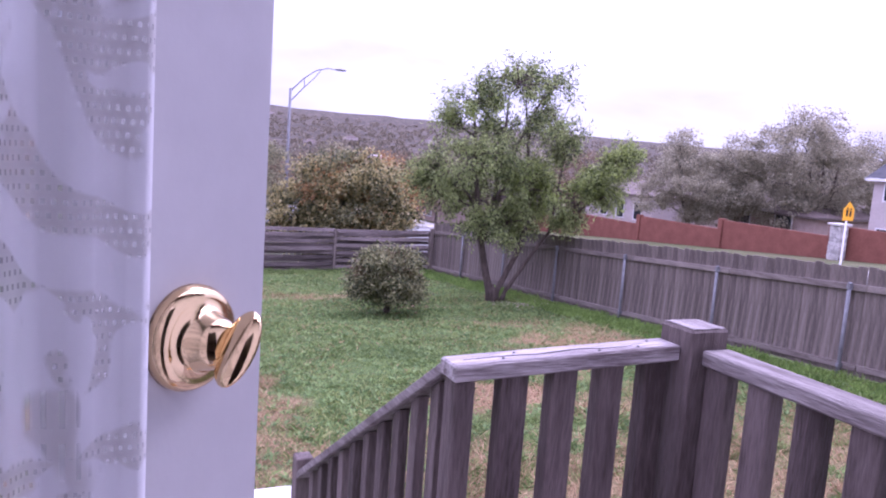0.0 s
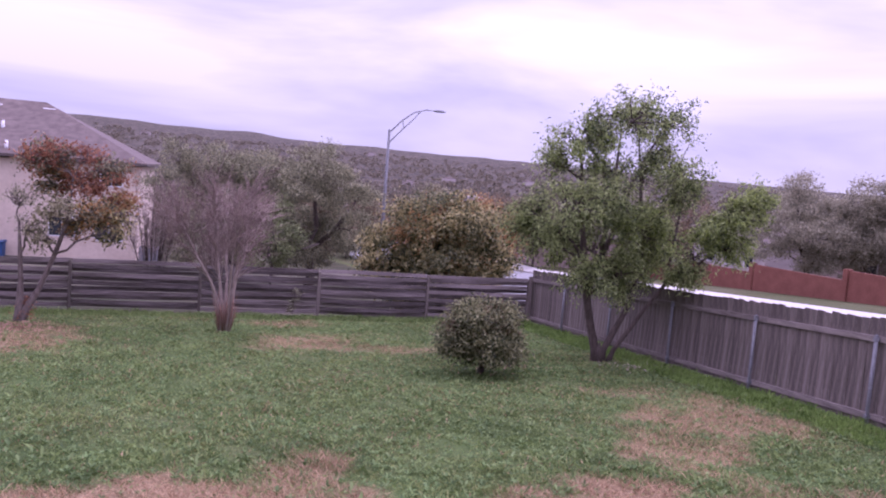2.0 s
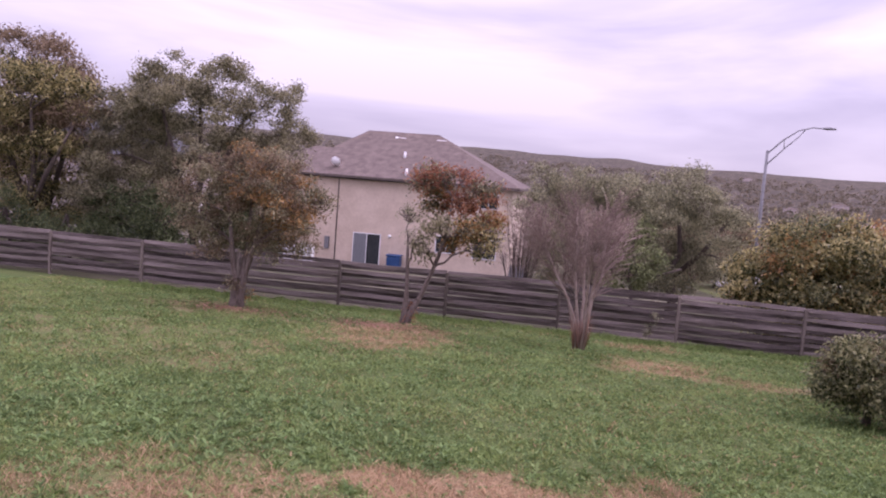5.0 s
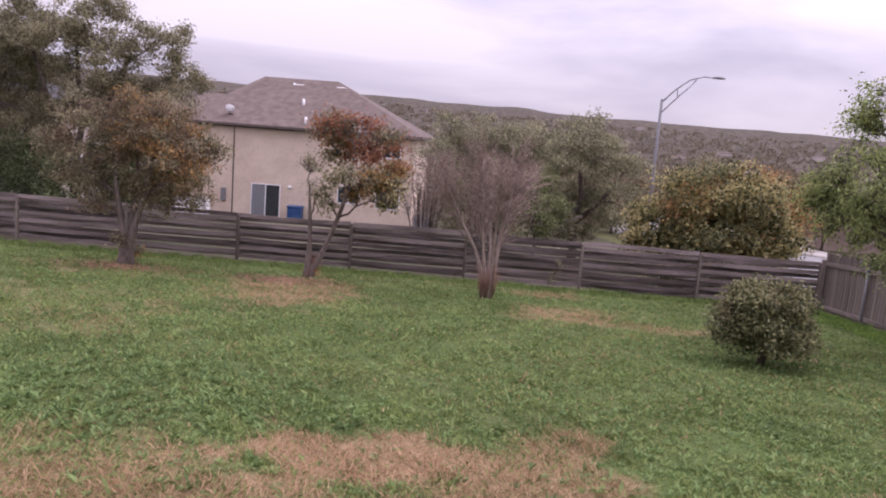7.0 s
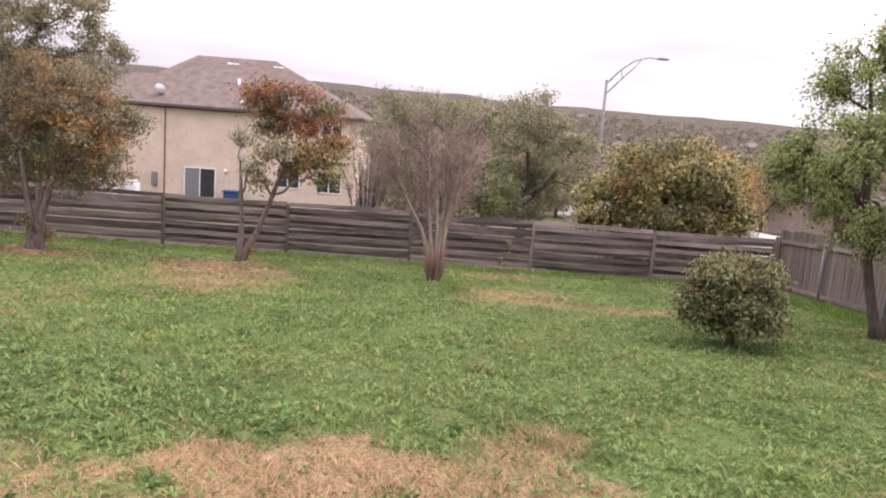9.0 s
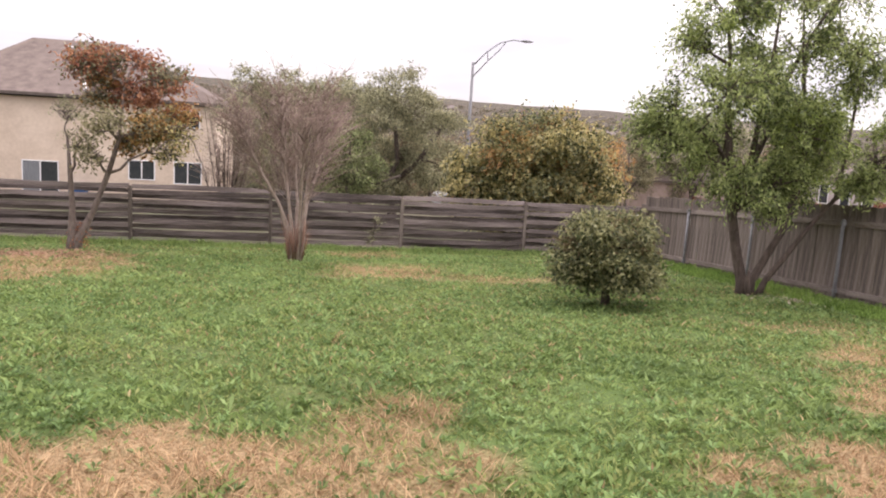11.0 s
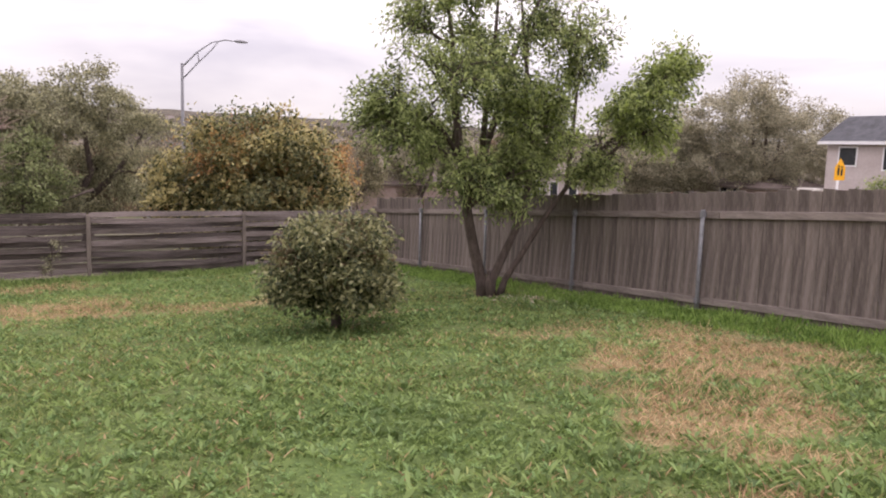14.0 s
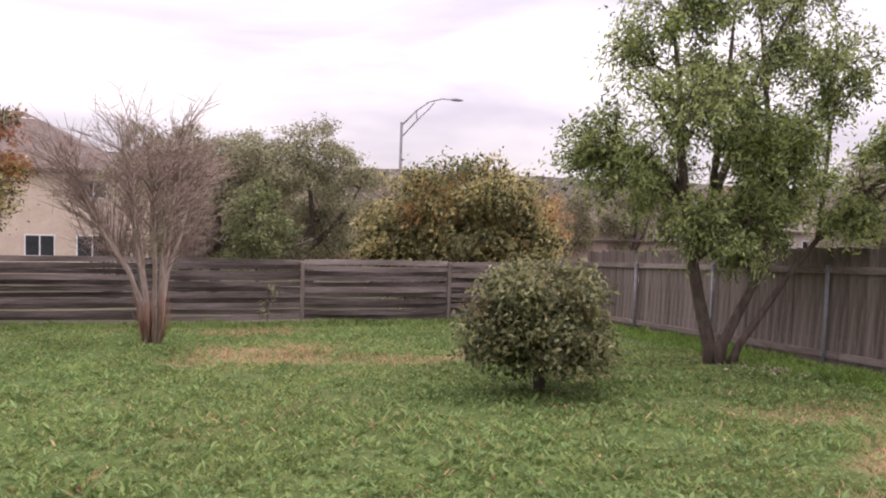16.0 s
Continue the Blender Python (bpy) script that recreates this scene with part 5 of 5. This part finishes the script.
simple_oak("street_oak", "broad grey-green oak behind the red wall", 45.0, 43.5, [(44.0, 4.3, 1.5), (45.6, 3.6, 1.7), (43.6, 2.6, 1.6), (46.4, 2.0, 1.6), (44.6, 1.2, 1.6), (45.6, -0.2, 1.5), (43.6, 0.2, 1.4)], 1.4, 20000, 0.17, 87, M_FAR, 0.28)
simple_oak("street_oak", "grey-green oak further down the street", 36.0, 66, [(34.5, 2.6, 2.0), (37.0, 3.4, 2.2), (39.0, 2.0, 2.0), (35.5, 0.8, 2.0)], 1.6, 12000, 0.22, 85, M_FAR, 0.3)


def valley_scrub():
    """Brown scrub trees filling the middle distance behind the gardens."""
    g = random.Random(31)
    for k in range(14):
        x, y = 1.0 + 2.7 * k + g.uniform(-1, 1), 58 + g.uniform(-5, 12)
        z = float(ground_z(np.array(x), np.array(y)))
        high = g.uniform(4.6, 6.3)
        flat = [(x + g.uniform(-1.9, 1.9), z + g.uniform(1.4, high), g.uniform(0.9, 1.5)) for _ in range(9)]
        t = simple_oak("scrub_tree", "brown-grey scrub tree in the valley beyond the gardens", x, y, flat, 1.2, 6000, 0.19, 200 + 3 * k, M_BROWN if k % 2 else M_OAK, 0.14)
        tagged(t, group="scrub trees in the valley")


def far_woods():
    """Far scrub and trees over the valley and the hills."""
    g = np.random.default_rng(77)
    n = 10000
    d = 75 + 1000 * g.uniform(0, 1, n) ** 1.5
    az = np.radians(g.uniform(-32, 80, n))
    x, y = d * np.sin(az), d * np.cos(az)
    ok = ~((x > -30) & (x < 2) & (y < 85)) & ~((x > 11) & (x < 60) & (y < 95))
    x, y, d = x[ok], y[ok], d[ok]
    n = len(x)
    r = g.uniform(2.0, 4.2, n)
    z = ground_z(x, y) + r * 0.35
    each = 30
    v = g.normal(size=(n, each, 3))
    v /= np.linalg.norm(v, axis=2)[..., None]
    c = np.stack([x, y, z], -1)[:, None] + v * (r[:, None, None] * g.uniform(0.55, 1.1, (n, each, 1))) * np.array([1.15, 1.15, 0.75])
    c = c.reshape(-1, 3)
    s = (np.repeat(r, each) * g.uniform(0.16, 0.4, len(c)))[:, None]
    a = g.normal(size=c.shape)
    a /= np.linalg.norm(a, axis=1)[:, None]
    b = np.cross(a, g.normal(size=c.shape))
    b /= np.linalg.norm(b, axis=1)[:, None]
    ob = quads("far_woods", np.stack([c - a * s, c - b * s * 0.7, c + a * s, c + b * s * 0.7], 1), M_WOODS)
    tagged(ob, "brown and grey-green scrub over the far valley", "woods", kind="stuff")


valley_scrub()
far_woods()
weed = round_blobs([(3.05, -0.30, 0.10), (3.1, -0.05, 0.09), (3.0, -0.5, 0.12)], 21.0, 0.05, 12)
make_tree("fence_weed", "spindly green weed growing at the slatted fence", [(((3.05, 21.0, -0.8), (3.05, 21.0, -0.4), (3.08, 21.0, 0.05)), (0.008, 0.006, 0.003))], weed, [(M_MID, None, 260, 0.045, 95, "foliage", "")], M_BARK, 2, 0.005, category="weed")


# ---- houses ----
def window_unit(parent, x0, x1, z0, z1, y, panes=2, door_like=False):
    """A framed window in a wall that faces -y."""
    w = part("window", board((x0, y - 0.03, z0), (x1, y + 0.02, z1), 0), M_GLASS, parent, "dark glass")
    t = 0.06
    bm = bmesh.new()
    for lo, hi in (((x0 - t, y - 0.06, z0 - t), (x0, y, z1 + t)), ((x1, y - 0.06, z0 - t), (x1 + t, y, z1 + t)), ((x0, y - 0.06, z1), (x1, y, z1 + t)), ((x0, y - 0.06, z0 - t), (x1, y, z0))):
        board(lo, hi, 0, bm)
    part("frame", bm, M_WHITE, w)
    for k in range(1, panes):
        xm = x0 + (x1 - x0) * k / panes
        part("mullion", board((xm - 0.03, y - 0.055, z0), (xm + 0.03, y - 0.031, z1), 0), M_WHITE, w)
    return w


def hip_roof(parent, x0, x1, y0, y1, z, rise, inset, over, material, inset_2=None):
    """A hipped roof with thick eaves: a slab with a ridge."""
    a, b, c, d = x0 - over, x1 + over, y0 - over, y1 + over
    ym = (y0 + y1) / 2
    verts = [(a, c, z), (b, c, z), (b, d, z), (a, d, z), (a + inset, ym, z + rise), (b - (inset if inset_2 is None else inset_2), ym, z + rise), (a, c, z - 0.16), (b, c, z - 0.16), (b, d, z - 0.16), (a, d, z - 0.16)]
    roof = mesh_object("roof", verts, [(0, 1, 5, 4), (1, 2, 5), (2, 3, 4, 5), (3, 0, 4)], material, parent)
    mesh_object("fascia", verts, [(6, 7, 1, 0), (7, 8, 2, 1), (8, 9, 3, 2), (9, 6, 0, 3), (9, 8, 7, 6)], M_DARKTRIM, roof, "dark brown eaves")
    return roof


def gable_roof(parent, x0, x1, y0, y1, z, rise, over, material):
    """A gabled roof whose ridge runs along y, with thick eaves and closed gables."""
    a, b, c, d = x0 - over, x1 + over, y0 - over, y1 + over
    xm = (x0 + x1) / 2
    t = 0.18
    verts = [(a, c, z), (xm, c, z + rise), (b, c, z), (a, d, z), (xm, d, z + rise), (b, d, z)]
    verts += [(x, y, h - t) for x, y, h in verts]
    roof = mesh_object("roof", verts, [(0, 1, 4, 3), (1, 2, 5, 4), (6, 9, 10, 7), (7, 10, 11, 8)], material, parent)
    mesh_object("fascia", verts, [(0, 3, 9, 6), (2, 8, 11, 5), (0, 6, 7, 1), (1, 7, 8, 2), (3, 4, 10, 9), (4, 5, 11, 10)], M_WHITE, roof, "white painted eaves board")
    wall_end = [(x0, y0 + 0.02, z - 0.2), (x1, y0 + 0.02, z - 0.2), (xm, y0 + 0.02, z + rise - 0.3), (x0, y1 - 0.02, z - 0.2), (x1, y1 - 0.02, z - 0.2), (xm, y1 - 0.02, z + rise - 0.3)]
    mesh_object("gable", wall_end, [(0, 1, 2), (3, 5, 4)], M_PALEWALL, parent)
    return roof


def beige_house():
    house = tagged(new("beige_house"), "two-storey beige stucco house with brown hipped roof", "house")
    y = 48.0
    base = -3.2
    part("wall", board((-18.0, y, base), (-3.4, y + 11, 2.72), 0), M_STUCCO, house)
    part("wall", board((-14.72, y - 0.05, base), (-14.66, y - 0.002, 2.7), 0), M_DARKTRIM, house, "dark downpipe")
    roof = hip_roof(house, -18.0, -3.4, y, y + 11, 2.95, 3.3, 3.9, 0.45, M_ROOF, 6.5)
    part("wall", board((-22.0, y + 2.5, base), (-18.01, y + 10, 2.72), 0), M_STUCCO, house)
    hip_roof(house, -22.0, -13.0, y + 2.5, y + 10, 2.9, 2.0, 3.6, 0.45, M_ROOF)
    for px, pz, ph in ((-11.0, 4.25, 0.55), (-10.3, 3.2, 0.45), (-12.3, 5.5, 0.4)):
        py = y - 0.45 + (pz - 2.9) / 3.0 * 5.95
        tubes("vent_pipe", [(((px, py, pz - 0.15), (px, py, pz + ph)), (0.10, 0.08), 8)], M_WHITE, roof, "white roof vent")
    for px in (-9.1, -12.0):
        part("roof_vent", board((px - 0.35, y + 4.7, 5.55), (px + 0.35, y + 5.2, 5.85), 0.03), M_WHITE, roof, "pale box vent")
    slider = window_unit(house, -13.45, -11.7, -2.75, -0.72, y, 2)
    part("curtain", board((-13.44, y - 0.036, -2.74), (-12.62, y - 0.032, -0.73), 0), surface("grey_curtain", (0.16, 0.17, 0.18), (0.24, 0.25, 0.26), 3, 0.9, 0.1, (8, 1, 0.5)), slider, "grey curtain behind the glass")
    window_unit(house, -8.0, -6.7, -1.45, -0.45, y, 2)
    window_unit(house, -5.6, -4.2, -1.6, -0.45, y, 2)
    window_unit(house, -5.4, -4.3, 1.55, 2.4, y, 2)
    part("lamp", turned([(0.02, 0), (0.10, -0.02), (0.12, -0.10), (0.06, -0.18)], 12), M_WHITE, house, "white wall lamp").matrix_basis = pose(-11.05, y - 0.02, -0.75)
    part("meter", board((-15.4, y - 0.18, -1.9), (-15.1, y - 0.002, -1.1), 0.02), M_STEEL, house, "grey utility meter")
    dish = bmesh.new()
    bmesh.ops.create_uvsphere(dish, u_segments=16, v_segments=10, radius=0.42)
    bmesh.ops.delete(dish, geom=[v for v in dish.verts if v.co.z > -0.2], context="VERTS")
    bmesh.ops.transform(dish, matrix=pose(-15.1, y + 0.6, 3.9, -60, 20, 0), verts=dish.verts)
    for f in dish.faces:
        f.smooth = True
    part("satellite_dish", dish, M_WHITE, roof, "pale satellite dish")
    tubes("dish_arm", [(((-15.1, y + 1.0, 3.2), (-15.1, y + 0.75, 3.75)), (0.03, 0.03), 6)], M_STEEL, roof)
    return house


beige_house()


def plain_house(name, label, x0, x1, y0, y1, eave, rise, wall, roof, windows=(), gabled=False):
    house = tagged(new(name), label, "house", {"low_house": "low houses across the street", "far_house": "far houses in the valley"}.get(name, ""))
    base = float(min(ground_z(np.array(x0), np.array(y1)), ground_z(np.array(x1), np.array(y1)))) - 0.5
    part("wall", board((x0, y0, base), (x1, y1, eave), 0), wall, house)
    if gabled:
        gable_roof(house, x0, x1, y0, y1, eave + 0.12, rise, 0.4, roof)
    else:
        hip_roof(house, x0, x1, y0, y1, eave + 0.12, rise, min(x1 - x0, y1 - y0) * 0.45, 0.4, roof)
    for a, b, c, d in windows:  # on the wall that faces the street
        w = part("window", board((x0 - 0.03, a, c), (x0 + 0.02, b, d), 0), M_GLASS, house, "dark glass")
        bm = bmesh.new()
        for lo, hi in (((x0 - 0.06, a - 0.08, c - 0.08), (x0 - 0.001, b + 0.08, c)), ((x0 - 0.06, a - 0.08, d), (x0 - 0.001, b + 0.08, d + 0.08)), ((x0 - 0.06, a - 0.08, c), (x0 - 0.001, a, d)), ((x0 - 0.06, b, c), (x0 - 0.001, b + 0.08, d))):
            board(lo, hi, 0, bm)
        part("frame", bm, M_WHITE, w)
    return house


plain_house("pale_house", "two-storey pale house with slate-grey roof across the street", 45, 50, 22.0, 32.4, 3.15, 1.6, M_PALEWALL, M_ROOFDARK, ((30.6, 31.6, 1.9, 2.9), (27.0, 29.0, 1.7, 2.9), (30.4, 31.8, -1.2, 0.1)), True)
plain_house("low_house", "single-storey pale house behind the red wall", 47, 58, 38, 50, 0.1, 1.6, M_PINKWALL, M_ROOF, ((40, 41.5, -1.2, 0.1), (44, 45.5, -1.2, 0.1)))
plain_house("low_house", "single-storey house with pale porch behind the red wall", 44, 54, 52, 62, 0.3, 1.4, M_PALEWALL, M_ROOF, ((53.5, 54.5, -1.8, -0.3), (56, 57.0, -1.8, -0.3), (58.5, 59.5, -1.8, -0.3)))
plain_house("pink_house", "low pinkish brick house with brown roof", 30, 41, 66, 78, -1.1, 2.0, M_PINKWALL, M_ROOF, ((68, 70, -3.4, -2.0),))
plain_house("grey_roof_house", "house with grey roof half hidden by oaks", -34, -23, 40, 50, 3.0, 2.0, M_PALEWALL, M_ROOFDARK, ())
plain_house("far_house", "distant red-roofed house in the valley", 12, 17, 92, 98, -1.0, 1.6, M_PINKWALL, M_ROOF, ())
plain_house("far_house", "distant pale flat-roofed building in the valley", 112, 119, 330, 336, -1.5, 0.6, M_PALEWALL, M_PALEWALL, ())

far_r = random.Random(17)
for az, d in ((-24, 900), (-17, 760), (-8, 640), (-2, 820), (5, 560), (8, 860), (14, 620), (17, 700), (23, 760), (-12, 980), (-5, 1000), (11, 1050)):
    hx, hy = d * math.sin(radians(az)), d * math.cos(radians(az))
    size = far_r.uniform(3, 6)
    hz = float(ground_z(np.array(hx), np.array(hy)))
    plain_house("far_house", "small pale house far off on the wooded hillside", hx - size, hx + size, hy - 4, hy + 4, hz + far_r.uniform(2.4, 3.6), 1.3, M_PALEWALL, M_ROOF)

# ---- the red wall and its pillars ----
red_wall = tagged(new("red_wall"), "long red-brown masonry wall across the street", "wall")
y = -12.0
k = 0
while y < 96:
    g = float(ground_z(np.array(36.0), np.array(y + 4.0)))
    part("panel", board((36.0, y + 0.01, g - 0.6), (36.2, y + 7.6, g + 1.52), 0.01), M_REDWALL, red_wall)
    part("pier", board((35.9, y + 7.62, g - 0.7), (36.3, y + 7.98, g + 1.60), 0.015), M_REDWALL, red_wall)
    y += 8.0
pillar = tagged(new("stone_pillar"), "pale stone pillar with a cap at the red wall", "pillar")
pg = float(ground_z(np.array(35.5), np.array(27.0)))
stone_r = random.Random(5)
for row in range(9):
    yy = 26.75
    while yy < 27.4:
        w = stone_r.uniform(0.16, 0.3)
        hi = min(yy + w, 27.45)
        part("stone", board((35.3 + stone_r.uniform(-0.02, 0.02), yy + 0.008, pg + 0.21 * row - 0.1), (35.85, hi - 0.008, pg + 0.21 * row + 0.10), 0.015), M_STONE, pillar)
        yy = hi
part("cap", board((35.2, 26.65, pg + 1.80), (35.95, 27.55, pg + 1.92), 0.02), M_CONCRETE, pillar)

# ---- school crossing sign ----
sign = tagged(new("school_sign"), "amber five-sided school crossing sign on a pale post", "sign")
sx, sy = 29.2, 21.85
sg = float(ground_z(np.array(sx), np.array(sy)))
part("post", board((sx - 0.03, sy - 0.035, sg - 0.2), (sx + 0.03, sy + 0.035, 1.98)), M_WHITE, sign)
bm = bmesh.new()
outline = [(-0.27, -0.32), (0.27, -0.32), (0.27, 0.08), (0.0, 0.36), (-0.27, 0.08)]
ring = [bm.verts.new((sx + 1.2 * u, sy - 0.06, 1.72 + 1.2 * v)) for u, v in outline]
face = bm.faces.new(ring)
out = bmesh.ops.extrude_face_region(bm, geom=[face])
bmesh.ops.translate(bm, vec=(0, 0.015, 0), verts=[v for v in out["geom"] if isinstance(v, bmesh.types.BMVert)])
bmesh.ops.recalc_face_normals(bm, faces=bm.faces)
sign_plate = part("plate", bm, M_SIGN, sign, "amber plate")
for u, v, w, h in ((-0.14, -0.05, 0.10, 0.34), (0.12, -0.08, 0.09, 0.30), (-0.14, 0.2, 0.07, 0.09), (0.12, 0.16, 0.07, 0.08)):
    part("symbol", board((sx + 0.8 * u - 0.6 * w, sy - 0.072, 1.70 + 0.8 * v - 0.42 * h), (sx + 0.8 * u + 0.6 * w, sy - 0.064, 1.70 + 0.8 * v + 0.42 * h), 0), M_BLACK, sign_plate)
simple_oak("low_green_shrub", "small green shrub in front of the pale house", 42.0, 27.5, [(42.0, 0.6, 0.9), (42.4, 0.0, 1.0), (41.7, -0.6, 1.0)], 0.5, 2500, 0.18, 91, M_TREE, 0.1)

# ---- street lamp ----
lamp = tagged(new("street_lamp"), "tall steel street lamp with trussed arm", "street lamp")
tubes("pole", [(((11.4, 48.2, -3.2), (11.4, 48.2, 2.0), (11.4, 48.2, 6.3)), (0.12, 0.10, 0.075), 10)], M_STEEL, lamp)
tubes("arm", [(((11.4, 48.2, 6.1), (12.2, 48.25, 6.95), (13.0, 48.3, 7.55), (13.8, 48.35, 7.78), (14.3, 48.4, 7.75)), (0.045, 0.04, 0.035, 0.035, 0.03), 7),
              (((11.4, 48.2, 5.45), (12.3, 48.25, 6.45), (13.0, 48.3, 7.15), (13.35, 48.32, 7.6)), (0.04, 0.035, 0.03, 0.03), 7),
              (((12.3, 48.25, 6.45), (12.25, 48.25, 6.98)), (0.025, 0.025), 6)], M_STEEL, lamp)
bm = bmesh.new()
bmesh.ops.create_uvsphere(bm, u_segments=14, v_segments=8, radius=1)
for v in bm.verts:
    v.co = Vector((14.65 + v.co.x * 0.42, 48.4 + v.co.y * 0.16, 7.76 + v.co.z * (0.10 if v.co.z > 0 else 0.07)))
part("lamp_head", bm, M_STEEL, lamp)
lamp.matrix_basis = pose(-0.22, 0, 0)

# ---- things in the neighbour's garden ----
bin_ob = tagged(new("blue_bin"), "blue plastic bin beside the sliding door", "bin")
part("body", board((-10.95, 47.1, -3.0), (-10.1, 47.8, -1.95), 0.04), M_BLUE, bin_ob)
part("lid", board((-11.0, 47.05, -1.94), (-10.05, 47.85, -1.84), 0.03), M_BLUE, bin_ob)
ac = tagged(new("air_conditioner"), "grey box air-conditioning unit by the house", "air conditioner")
part("body", board((-3.1, 46.3, -2.9), (-2.1, 47.3, -1.75), 0.04), M_STEEL, ac)
part("grille", board((-3.0, 46.4, -1.74), (-2.2, 47.2, -1.68), 0.02), M_DARKTRIM, ac)
for x, y, w, name, label in ((-16.4, 44.0, 0.5, "white_crate", "stacked white plastic crate beside the beige house"), (-15.2, 44.3, 0.38, "white_crate", "stacked white plastic crate beside the beige house")):
    crate = tagged(new(name), label, "crate", "crates beside the beige house")
    g = float(ground_z(np.array(x), np.array(y)))
    part("body", board((x - w, y - 0.3, g), (x + w, y + 0.3, g + 0.95), 0.05), M_WHITE, crate)
    part("cover", board((x - w * 0.9, y - 0.27, g + 0.951), (x + w * 0.7, y + 0.27, g + 1.1), 0.04), M_CONCRETE, crate)
